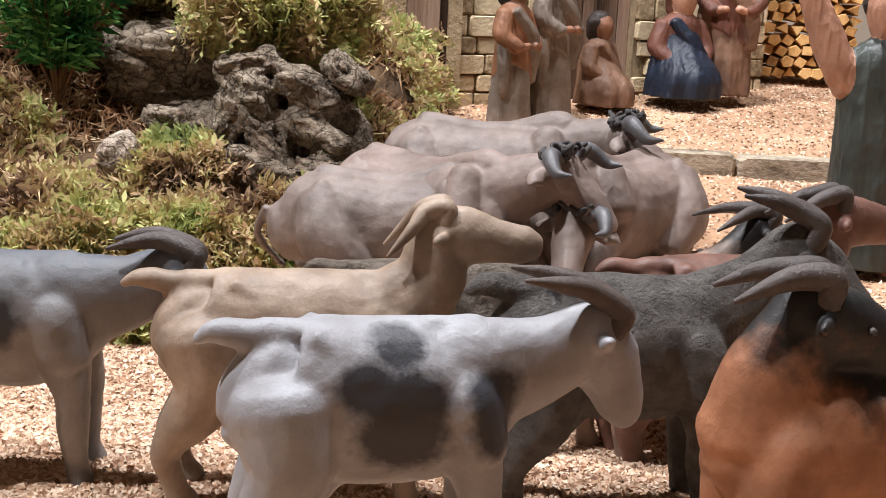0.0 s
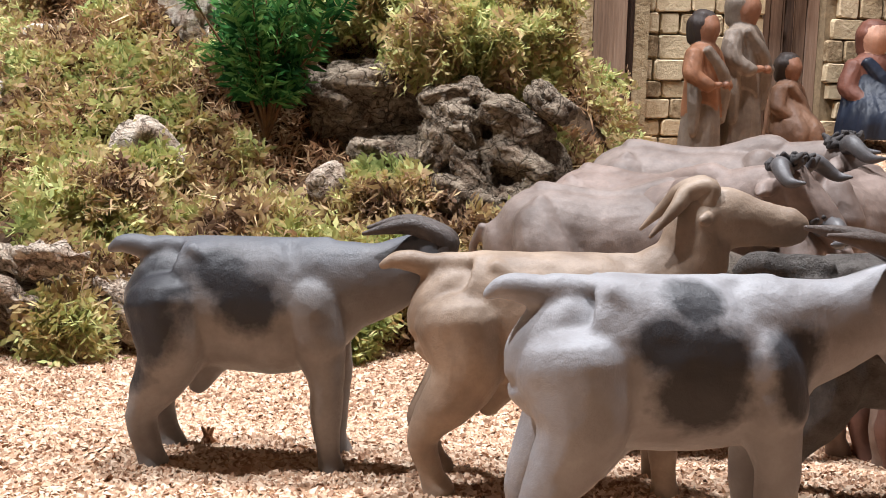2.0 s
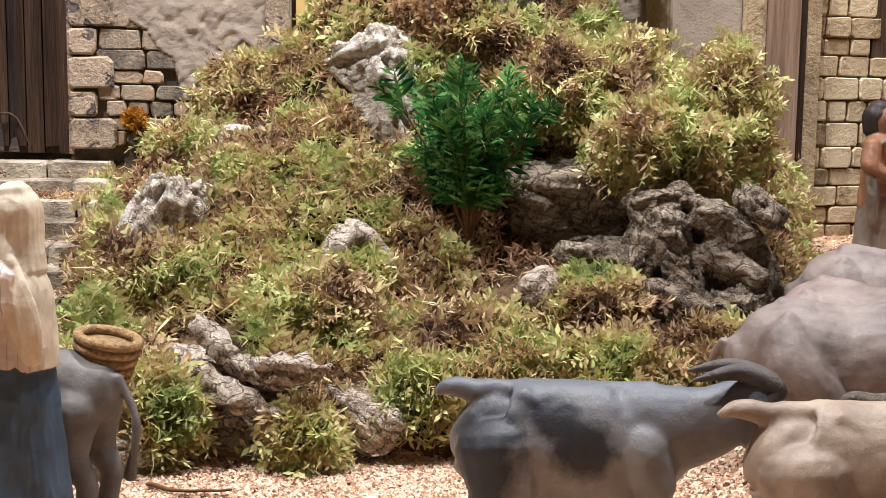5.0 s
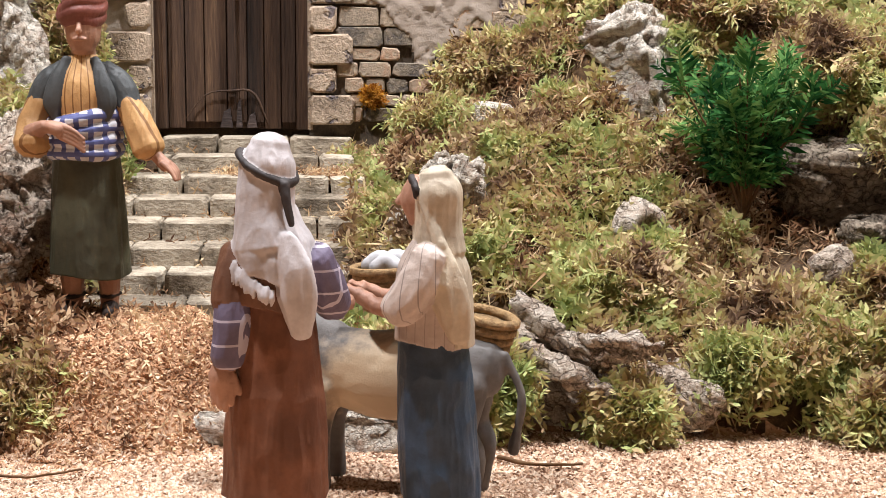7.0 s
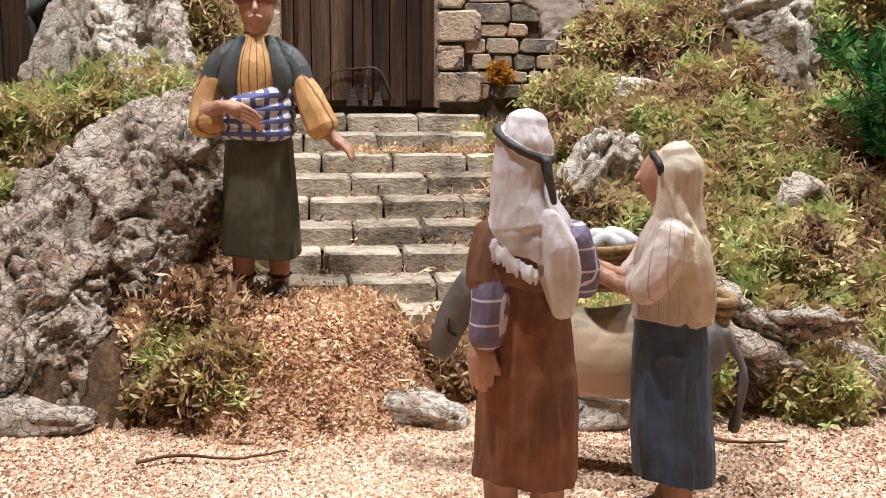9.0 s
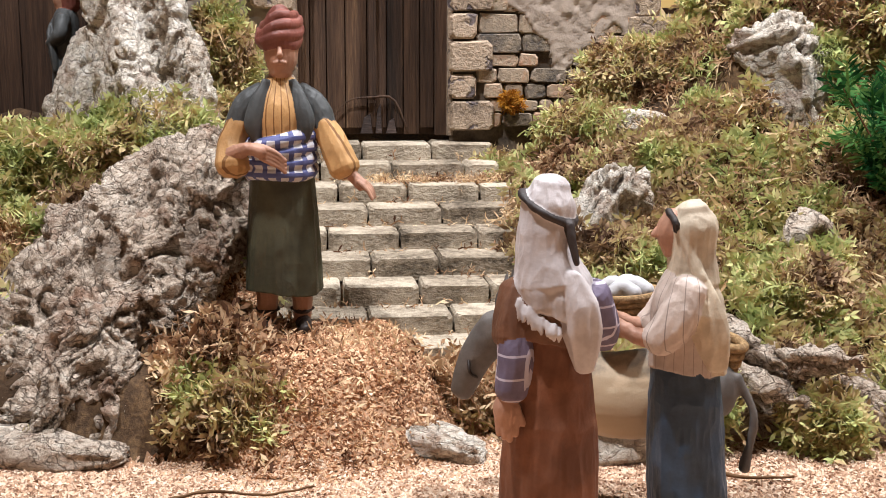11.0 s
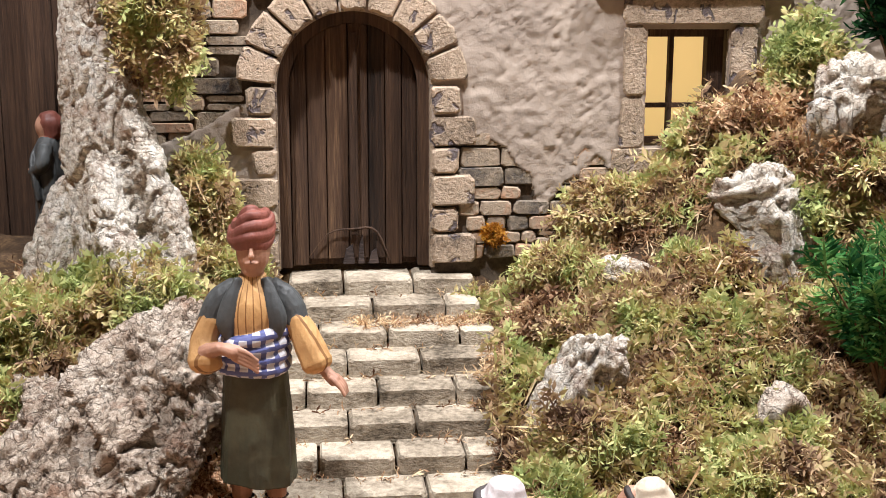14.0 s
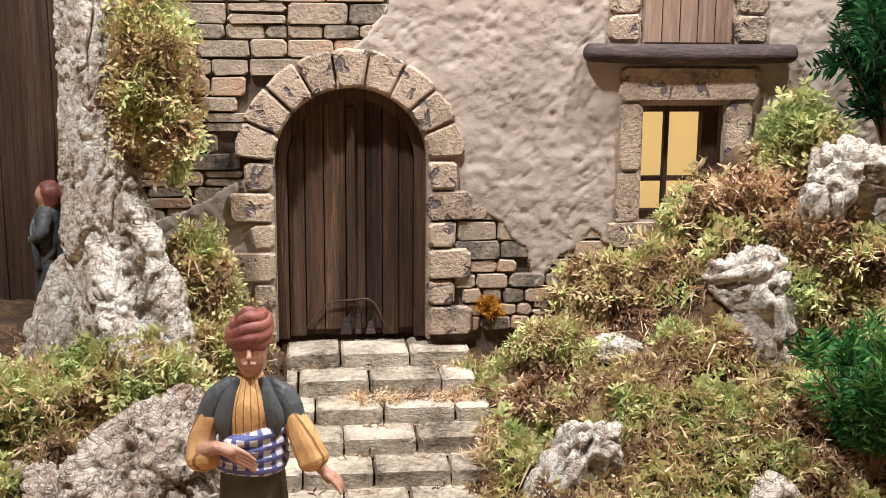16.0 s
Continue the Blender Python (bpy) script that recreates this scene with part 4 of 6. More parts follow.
# rubble courses where the plaster is gone
for s0, s1, z0, z1, hmin, hmax in ((-0.30, 0.02, 0.30, 0.60, 0.0135, 0.0215), (-0.022, 0.185, 0.19, 0.31, 0.012, 0.0205)):
    z = z0
    while z < z1:
        h = rnd.uniform(hmin, hmax)
        s = s0 + rnd.uniform(-0.02, 0)
        while s < s1:
            w = rnd.uniform(1.2, 2.5) * h * (1.25 if hmin > 0.012 else 1.0)
            rows = [(z, h)] if rnd.random() > 0.16 else [(z, h * 0.48), (z + h * 0.52, h * 0.48)]
            for zz, hh in rows:
                a, b, c, d = s + 0.0008, s + w - 0.0008, zz + 0.0008, zz + hh - 0.0008
                corners = [(a, c), (b, c), (b, d), (a, d)]
                arr = np.array(corners + [((a + b) / 2, (c + d) / 2)])
                ok = bare_stone(arr[-1:, 0], arr[-1:, 1])[0] > -0.012
                clear = np.hypot(arr[-1, 0] - DOOR_S, max(arr[-1, 1] - SPRING, 0)) > 0.105
                if ok and clear:
                    stone(corners, 0.0028, BRICKSTONE, house, "stone", 0.0022, 0.0009, 0.0018)
            s += w
        z += h

# the lit window with its stone frame, and the shuttered one above the beam
window = part("window", mesh("window", *solid([(WIN[0], WIN[2]), (WIN[1], WIN[2]), (WIN[1], WIN[3]), (WIN[0], WIN[3])], -0.03, -0.034, 0.0005, on_wall), GLOW, False), house, "lit window with warm yellow light behind")
for s0, s1, z0, z1, f0 in ((WIN[0], WIN[0] + 0.005, WIN[2], WIN[3], -0.014), (WIN[1] - 0.016, WIN[1], WIN[2], WIN[3], -0.012), (WIN[0], WIN[1], WIN[2], WIN[2] + 0.006, -0.013), (WIN[0], WIN[1], WIN[3] - 0.008, WIN[3], -0.011), (WIN[0] + 0.028, WIN[0] + 0.0325, WIN[2] + 0.004, WIN[3] - 0.006, -0.017), (WIN[0] + 0.004, WIN[1] - 0.012, WIN[2] + 0.034, WIN[2] + 0.0385, -0.0165)):
    slab(s0, s1, z0, z1, f0, -0.024, "window_bar", DARKWOOD, window)
for s0, s1, z0, z1, f in ((0.162, 0.298, 0.4135, 0.4445, 0.0095), (0.163, 0.1845, 0.345, 0.412, 0.007), (0.161, 0.1845, 0.295, 0.344, 0.006), (0.268, 0.292, 0.30, 0.412, 0.0075), (0.155, 0.295, 0.272, 0.297, 0.0085)):
    stone([(s0, z0), (s1, z0), (s1, z1), (s0, z1)], f, ARCHSTONE, house, "window_stone", 0.004, 0.0012)
for a, b in zip(np.linspace(0.183, 0.268, 6), np.linspace(0.183, 0.268, 6)[1:]):
    slab(a + 0.0005, b - 0.0005, 0.467, 0.56, 0.0068 + rnd.uniform(-0.0006, 0.0006), -0.004, "shutter_board", GREYWOOD, house)
for z in (0.468, 0.494, 0.52):
    stone([(0.15, z), (0.18, z), (0.18, z + 0.025), (0.15, z + 0.025)], 0.0075, ARCHSTONE, house, "jamb_stone")
    stone([(0.272, z), (0.303, z), (0.303, z + 0.025), (0.272, z + 0.025)], 0.0075, ARCHSTONE, house, "jamb_stone")
sh = Shape()
sh.tube([on_wall(0.130, 0.012, 0.458), on_wall(0.2, 0.0125, 0.4565), on_wall(0.325, 0.012, 0.4575)], (0.0085, 0.0095, 0.0088), 0, 16, up=(0, 0, 1), n=30, folds=4, depth=0.05)
part("beam", sh.mesh("beam", [CHARRED_AND_HOLE_DARK]), house, "dark charred round beam above the window")

# ---- moss clumps, shrub and conifer ----


def clump(name, label, centre, radii, n, seed, material=MOSS, size=0.0175, category="moss"):
    r = np.random.default_rng(seed)
    d = r.normal(size=(n, 3))
    d /= np.linalg.norm(d, axis=1)[:, None]
    lump = 1 + 0.5 * fbm(d * 2.2 + seed, 3, seed)
    p = np.array(centre) + d * np.array(radii) * (lump * r.uniform(0.3, 1.0, n) ** 0.6)[:, None]
    thing(name, label, category, kind="stuff", data=sprigs(name, p, d + np.array([0, -0.1, -0.1]), size, r, material, 7, 0.9, 0.2))


for i, (c, rad, n) in enumerate([((-0.888, 0.83, 0.43), (0.026, 0.026, 0.07), 2600), ((-0.868, 0.86, 0.26), (0.026, 0.02, 0.032), 1200), ((-0.14, 0.875, 0.198), (0.055, 0.04, 0.034), 3000), ((-0.095, 0.905, 0.22), (0.03, 0.035, 0.05), 1700), ((-0.21, 0.93, 0.245), (0.07, 0.04, 0.035), 3000), ((-0.3, 0.98, 0.285), (0.05, 0.03, 0.03), 1800), ((-0.48, 0.985, 0.245), (0.06, 0.03, 0.026), 2400), ((-0.385, 1.005, 0.283), (0.05, 0.028, 0.024), 1800), ((-0.345, 1.025, 0.37), (0.026, 0.02, 0.045), 1200), ((-0.985, 0.74, 0.17), (0.055, 0.045, 0.035), 2600), ((-0.74, 0.575, 0.025), (0.045, 0.022, 0.025), 1500), ((-0.455, 0.64, 0.03), (0.028, 0.02, 0.032), 1200), ((-0.36, 0.655, 0.02), (0.02, 0.012, 0.016), 500), ((-0.20, 0.70, 0.015), (0.025, 0.012, 0.018), 600), ((-0.44, 0.925, 0.2), (0.022, 0.018, 0.022), 700), ((-0.9, 0.78, 0.19), (0.06, 0.03, 0.03), 1700), ((-0.17, 0.745, 0.045), (0.045, 0.02, 0.03), 1500), ((-0.1, 0.755, 0.06), (0.035, 0.02, 0.025), 1000), ((-0.25, 0.735, 0.045), (0.04, 0.02, 0.03), 1300), ((-0.19, 0.79, 0.085), (0.04, 0.02, 0.022), 1100)]):
    clump("moss_clump", "bushy tuft of yellow-green dried moss", c, rad, n, 200 + i)
spots = random.Random(31)
made = 0
while made < 34:
    px, py = spots.uniform(-1.08, -0.08), spots.uniform(0.6, 1.02)
    a = np.array([px]), np.array([py])
    s, q = stair_place(px, py)
    if hill_height(*a)[0] < base_height(*a)[0] + 0.02 or q < 0.02 or (-0.21 < s < 0.05) or any(math.hypot(px - u, py - v) < w + 0.02 for u, v, w in BARE):
        continue
    w = spots.uniform(0.016, 0.032)
    clump("moss_clump", "small bushy tuft of dried moss", (px, py - 0.01, float(height(*a)[0]) + 0.004), (w * 1.3, w * 0.8, w * 0.7), int(w * 20000), 300 + made, DRYMOSS if made % 4 == 0 else MOSS)
    made += 1
clump("moss_clump", "brown dried moss hanging over bark", (-0.325, 0.975, 0.295), (0.045, 0.028, 0.03), 1300, 240, DRYMOSS)
clump("moss_clump", "brown dried moss hanging over bark", (-0.6, 0.66, 0.03), (0.05, 0.02, 0.015), 900, 241, DRYMOSS)
clump("moss_clump", "brown dried moss by the gravel mound", (-0.77, 0.60, 0.05), (0.04, 0.03, 0.03), 1300, 242, DRYMOSS)


LICHEN = moss_material("orange_lichen", [(0.1, rgb(150, 92, 30)), (0.9, rgb(214, 160, 64))], 60.0, 0.8)
clump("lichen", "orange lichen tuft on the rubble stones", (-0.626, 0.989, 0.216), (0.009, 0.004, 0.008), 260, 260, LICHEN, 0.007, "lichen")


def shrub(name, label, at, tall, wide, stems, seed, leaf, down=1.0):
    r = np.random.default_rng(seed)
    holder = thing(name, label, "shrub", at=pose(*at))
    pos, nrm, each = [], [], 14
    for i in range(stems):
        a = 2 * np.pi * i / stems * 3.3 + r.uniform(-0.4, 0.4)
        w = wide * r.uniform(0.1, 1.0)
        h = tall * r.uniform(0.6, 1.05) * (1 - 0.2 * w / wide)
        tip = np.array([math.cos(a) * w, math.sin(a) * w * 0.7, h])
        pts = [np.zeros(3), tip * np.array([0.4, 0.4, 0.5]), tip]
        sh = Shape()
        sh.tube(pts, (0.0016, 0.0012, 0.0005), 0, 6, n=8)
        part("stem", sh.mesh("stem", [TWIG]), holder)
        t = r.uniform(0.25, 1.0, each)
        c = smoothed(pts, [0, 0, 0], 40)[(t * 39).astype(int), :3]
        d = tip / np.linalg.norm(tip) + 0.4 * r.normal(size=(each, 3))
        pos.append(c)
        nrm.append(d / np.linalg.norm(d, axis=1)[:, None])
    part("foliage", sprigs("foliage", np.vstack(pos), np.vstack(nrm), tall * 0.2, r, leaf, 14, 0.12, 0.12, 0.12), holder, "feathery green foliage")


shrub("green_shrub", "bright green feathery artificial shrub in the moss", (-0.287, 0.845, 0.128), 0.135, 0.066, 19, 5, LEAF)
shrub("conifer_sprig", "dark green conifer sprig beside the house wall", (-0.268, 1.045, 0.37), 0.17, 0.065, 34, 6, DARKLEAF)

# ---- animal figurines ----


def animal(name, label, category, group, at, heading, size, build, materials, voxel=0.0011, rounds=12, tall=1.0):
    """build(body, extra) fills a fused body and unfused horns; one plain mesh comes out, size times its units."""
    body, extra = Shape(), Shape()
    build(body, extra)
    v, f = fused(body, voxel / size, rounds)
    me = mesh("skin", v, f, SOIL)
    n = np.zeros(len(v) * 3)
    me.vertex_normals.foreach_get("vector", n)
    bpy.data.meshes.remove(me)
    v = v + n.reshape(-1, 3) * (0.006 * fbm(v * 7, 3, len(v) % 50))[:, None]
    whole = Shape()
    whole.put(v, f, 0)
    if extra.v:
        whole.v.append(np.vstack(extra.v))
        whole.f += [tuple(i + whole.n for i in q) for q in extra.f]
        whole.s += [s + 1 for s in extra.s]
    me = mesh(name, np.vstack(whole.v) * (np.array([1, 1, tall]) * size), whole.f, materials, True, whole.s)
    return thing(name, label, category, group, data=me, at=pose(*at, 0, 0, heading))


HEADS = {"low": ((0.80, 0.95), (0.935, 0.64)), "mid": ((0.72, 1.14), (0.98, 0.88)), "up": ((0.60, 1.20), (1.0, 1.15)), "down": ((0.86, 0.82), (1.0, 0.47)), "back": ((0.24, 1.15), (-0.16, 0.99))}


def goat_shape(head="low", horn=1.0, side=0.0, drop=0.0, spread=0.0, fat=1.0, long=1.0, neck=1.0):
    """A standing goat, its trunk one unit long; long stretches the trunk, drop lowers the horn tips, side turns the head."""
    (hx, hz), (nx, nz) = HEADS[head]
    hb, nose = np.array((hx, side * 0.4, hz)), np.array((nx, side, nz))
    fwd = (nose - hb) / np.linalg.norm(nose - hb)
    top = np.array([0, 0, 1.0]) - fwd[2] * fwd
    top /= np.linalg.norm(top)
    across = np.cross(top, fwd)
    away = -np.array([fwd[0], fwd[1], 0]) / np.hypot(fwd[0], fwd[1])
    rise = np.array([0, 0, 1.0])

    def build(b, e):
        k = long
        b.tube([(-0.36 * k, 0, 0.80), (-0.3 * k, 0, 0.765), (-0.05 * k, 0, 0.735), (0.2 * k, 0, 0.735), (0.34 * k, 0, 0.78), (0.39 * k, 0, 0.82)], (0.20, 0.265, 0.295 * fat, 0.29 * fat, 0.24, 0.19), 0, 30, 0.76)
        fx = 0.30 * k
        mid = np.array([fx, 0, 0.82]) * 0.45 + hb * 0.55 + np.array([0.05 if head in ("up", "back") else 0.02, 0, -0.03])
        b.tube([(fx, 0, 0.80), tuple(mid), tuple(hb - fwd * 0.02)], (0.235 * neck, 0.165 * neck, 0.118), 0, 20, 0.74)
        b.tube([tuple(hb - fwd * 0.05), tuple(hb + fwd * 0.09), tuple(hb + fwd * 0.23), tuple(nose - fwd * 0.04), tuple(nose)], (0.108, 0.128, 0.102, 0.083, 0.062), 0, 18, 0.72)
        b.tube([tuple(hb + fwd * 0.10 - top * 0.05), tuple(hb + fwd * 0.20 - top * 0.05)], (0.085, 0.06), 0, 12, 0.8)
        for s in (1, -1):
            b.tube([(fx + 0.03, 0.10 * s, 0.62), (fx + 0.075, 0.13 * s, 0.43), (fx + 0.075, 0.13 * s, 0.28), (fx + 0.085, 0.125 * s, 0.12), (fx + 0.10, 0.125 * s, 0.03)], (0.125, 0.082, 0.068, 0.052, 0.068), 0, 14)
            b.tube([(-0.30 * k, 0.09 * s, 0.74), (-0.29 * k, 0.14 * s, 0.53), (-0.40 * k, 0.145 * s, 0.32), (-0.42 * k, 0.14 * s, 0.24), (-0.39 * k, 0.14 * s, 0.11), (-0.36 * k, 0.14 * s, 0.03)], (0.2, 0.15, 0.082, 0.07, 0.056, 0.07), 0, 14)
            b.tube([(fx - 0.04, 0.09 * s, 0.90), (fx, 0.115 * s, 0.78), (fx + 0.05, 0.13 * s, 0.6)], (0.04, 0.12, 0.115), 0, 16)
            b.tube([(-0.30 * k, 0.06 * s, 0.86), (-0.31 * k, 0.10 * s, 0.74), (-0.29 * k, 0.13 * s, 0.56)], (0.05, 0.14, 0.13), 0, 16)
            b.tube([(-0.2 * k, 0.10 * s, 0.975), (-0.14 * k, 0.13 * s, 0.94)], (0.045, 0.03), 0, 10)
            r0 = hb + across * s * 0.08 + fwd * 0.01
            b.tube([tuple(r0), tuple(r0 + across * s * 0.05 - fwd * 0.02), tuple(r0 + across * s * 0.085 - fwd * 0.05 - rise * 0.01)], (0.03, 0.034, 0.026), 0, 10, 0.7)
            eye = hb + fwd * 0.15 + across * s * 0.078 + top * 0.035
            e.tube([tuple(eye), tuple(eye + across * s * 0.012)], (0.014, 0.012), 0, 8, n=4)
            if horn:
                h0 = hb + across * s * 0.045
                e.tube([tuple(h0 + top * 0.05), tuple(h0 + top * 0.08 + rise * 0.06 * (1 - 0.5 * drop)), tuple(h0 + rise * (0.17 - 0.09 * drop) + away * (0.04 + 0.04 * drop)), tuple(h0 + away * 0.17 * horn + rise * (0.205 - 0.2 * drop) + across * s * (0.03 + spread)), tuple(h0 + away * 0.31 * horn + rise * (0.225 - 0.36 * drop) + across * s * (0.05 + 2 * spread))], (0.046, 0.046, 0.041, 0.03, 0.008), 0, 12, 0.85, n=26, folds=4, depth=0.06)
        b.tube([(-0.40 * k, 0, 0.965), (-0.46 * k - 0.06, 0, 0.985), (-0.5 * k - 0.085, 0, 0.955)], (0.055, 0.045, 0.022), 0, 12, 1.1)
        b.tube([(-0.16 * k, 0, 0.47), (-0.21 * k, 0, 0.36)], (0.085, 0.05), 0, 10)
        b.tube([(-0.36 * k, 0, 0.97), (-0.1 * k, 0, 0.975), (0.2 * k, 0, 0.985), (0.36 * k, 0, 0.98)], (0.06, 0.05, 0.05, 0.06), 0, 12)

    return build


HORN = paint("horn", rgb(92, 80, 74), 0.55, 0.45, fur=0.0006)
DARKHORN = paint("dark_horn", rgb(92, 83, 80), 0.5, 0.45, fur=0.0006)
SLATE, INK = rgb(52, 52, 56), rgb(38, 36, 36)
WHITE_COAT = paint("white_coat", rgb(152, 152, 156), 0.75, 0.5, ((0.008, -0.021, 0.064, 0.0175), (0.012, -0.021, 0.074, 0.014), (-0.003, -0.02, 0.079, 0.012), (0.006, -0.012, 0.09, 0.011), (0.038, -0.019, 0.074, 0.013), (0.036, -0.019, 0.064, 0.011)), SLATE)
GREY_COAT = paint("grey_coat", rgb(132, 126, 122), 0.7, 0.5, ((-0.035, -0.02, 0.08, 0.02), (-0.034, -0.02, 0.063, 0.019), (-0.038, -0.014, 0.048, 0.015), (0.005, -0.022, 0.074, 0.0155), (-0.007, -0.02, 0.088, 0.014)), rgb(42, 42, 46), top=(0.066, 0.098, rgb(86, 88, 94)))
TAN_COAT = paint("tan_coat", rgb(160, 140, 122), 0.62, 0.5)
BLACK_COAT = paint("black_coat", rgb(104, 98, 94), 0.5, 0.7, fur=0.003, big=120)
BROWN_COAT = paint("brown_coat", rgb(168, 116, 86), 0.6, 0.5, ((0.022, 0.0, 0.118, 0.034), (0.0, 0.0, 0.098, 0.03), (0.036, 0.012, 0.02, 0.022), (0.036, -0.012, 0.02, 0.022), (-0.04, 0, 0.02, 0.03), (-0.04, 0, 0.09, 0.045)), INK)
RUST_COAT = paint("rust_coat", rgb(150, 126, 112), 0.6, 0.5, ((0.066, -0.0, 0.105, 0.04),), INK)

def stand(x, y, sink=0.002):
    """A place on the ground."""
    return x, y, float(height(np.array([x]), np.array([y]))[0]) - sink


HERD = "herd of goat figurines"
animal("goat_figurine", "white clay goat with dark grey patches, head lowered", "goat figurine", HERD, (-0.021, 0.345, 0.029), 12, 0.0925, goat_shape("low", 0.95), [WHITE_COAT, HORN])
animal("goat_figurine", "tan clay goat lifting its head, standing on gravel", "goat figurine", HERD, (-0.056, 0.435, 0.020), 7, 0.0925, goat_shape("up", 0.75, 0.0, 0.85, 0.01, long=1.28), [TAN_COAT, TAN_COAT])
animal("goat_figurine", "grey and white clay goat with dark patches", "goat figurine", HERD, (-0.182, 0.444, 0.018), 5, 0.0945, goat_shape("low", 0.9, 0.0, 0.3), [GREY_COAT, DARKHORN])
animal("goat_figurine", "black shaggy clay goat standing behind the white one", "goat figurine", HERD, (0.068, 0.432, 0.018), 8, 0.099, goat_shape("mid", 0.8, -0.1), [BLACK_COAT, DARKHORN])
animal("goat_figurine", "rust brown and black clay goat turning its head back", "goat figurine", HERD, (0.126, 0.322, 0.032), 194, 0.094, goat_shape("back", 0.9, 0.1, 0.45, neck=1.1), [BROWN_COAT, DARKHORN])
animal("goat_figurine", "dusty brown clay goat with black face and horns", "goat figurine", HERD, stand(0.106, 0.535), 42, 0.088, goat_shape("mid", 1.1, -0.3, 0.5, 0.06), [RUST_COAT, DARKHORN])
animal("goat_figurine", "chestnut clay goat with dark swept horns", "goat figurine", HERD, stand(0.125, 0.515), 14, 0.098, goat_shape("up", 1.0, 0.0, 0.6), [paint("chestnut_coat", rgb(118, 84, 72), 0.55), DARKHORN])
animal("sheep_figurine", "grey-brown woolly clay sheep among the goats", "sheep figurine", "", (-0.010, 0.515, 0.02), 3, 0.079, goat_shape("down", 0.0, 0.0, fat=1.06, long=1.2, neck=1.25), [paint("wool", rgb(128, 116, 104), 0.55, 0.8, fur=0.004, big=160), HORN])


def ox_shape(turn=0.0, low=0.0, horns=True):
    """A lying ox: x forward, its length about 1.6 units."""

    def build(b, e):
        b.tube([(-0.72, 0, 0.36), (-0.5, 0, 0.42), (-0.1, 0, 0.38), (0.3, 0, 0.42), (0.5, 0, 0.46)], (0.22, 0.36, 0.37, 0.36, 0.24), 0, 26, 0.95)
        b.tube([(-0.5, 0, 0.72), (0.0, 0, 0.7), (0.38, 0, 0.78), (0.5, 0, 0.7)], (0.1, 0.08, 0.1, 0.1), 0, 14)
        hx, hy, hz = 0.86, 0.25 * turn, 0.78 - low
        b.tube([(0.4, 0, 0.54), (0.62, 0.06 * turn, 0.68 - 0.4 * low), (hx, hy, hz)], (0.27, 0.2, 0.15), 0, 18, 0.75)
        nx, ny, nz = hx + 0.26, hy + 0.16 * turn, hz - 0.3
        b.tube([(hx - 0.04, hy, hz + 0.02), ((hx + nx) / 2, (hy + ny) / 2, (hz + nz) / 2 + 0.02), (nx, ny, nz)], (0.15, 0.115, 0.082), 0, 16, 0.95)
        for s in (1, -1):
            b.tube([(-0.5, 0.2 * s, 0.7), (-0.42, 0.24 * s, 0.64)], (0.06, 0.05), 0, 10)
            b.tube([(0.34, 0.16 * s, 0.72), (0.38, 0.26 * s, 0.5)], (0.1, 0.13), 0, 12)
            b.tube([(-0.52, 0.2 * s, 0.58), (-0.42, 0.3 * s, 0.36), (-0.2, 0.34 * s, 0.16)], (0.16, 0.2, 0.12), 0, 14)
            b.tube([(-0.2, 0.36 * s, 0.1), (-0.5, 0.4 * s, 0.06), (-0.7, 0.36 * s, 0.05)], (0.09, 0.06, 0.05), 0, 12)
            b.tube([(0.36, 0.2 * s, 0.34), (0.62, 0.24 * s, 0.14), (0.5, 0.26 * s, 0.05), (0.2, 0.26 * s, 0.05)], (0.15, 0.09, 0.065, 0.055), 0, 12)
            b.tube([(hx - 0.03, hy + 0.13 * s, hz + 0.02), (hx - 0.06, hy + 0.24 * s, hz - 0.01), (hx - 0.06, hy + 0.3 * s, hz - 0.03)], (0.04, 0.06, 0.02), 0, 10, 0.6)
            if horns:
                e.tube([(hx, hy + 0.09 * s, hz + 0.1), (hx + 0.02, hy + 0.22 * s, hz + 0.14), (hx + 0.12, hy + 0.3 * s, hz + 0.06), (hx + 0.22, hy + 0.3 * s, hz + 0.06)], (0.05, 0.052, 0.036, 0.008), 0, 12, n=16)
        b.tube([(-0.88, 0, 0.5), (-0.95, 0.08, 0.3), (-0.8, 0.22, 0.06)], (0.04, 0.03, 0.03), 0, 8)
        if horns:
            rr = random.Random(8)
            for _ in range(34):
                p = (hx + rr.uniform(-0.12, 0.08), hy + rr.uniform(-0.13, 0.13), hz + 0.12 + rr.uniform(-0.02, 0.05))
                e.tube([p, (p[0] + rr.uniform(-0.05, 0.05), p[1] + rr.uniform(-0.05, 0.05), p[2] + 0.035)], (0.026, 0.014), 1, 6, n=4)

    return build


OX = paint("ox_hide", rgb(138, 121, 113), 0.62, 0.55)
CALF = paint("calf_hide", rgb(132, 118, 111), 0.58, 0.55)
OXHORN, TUFT = paint("ox_horn", rgb(98, 96, 98), 0.5, 0.4), paint("hair_tuft", rgb(74, 70, 70), 0.5, 0.8)
OXEN = "lying oxen figurines"


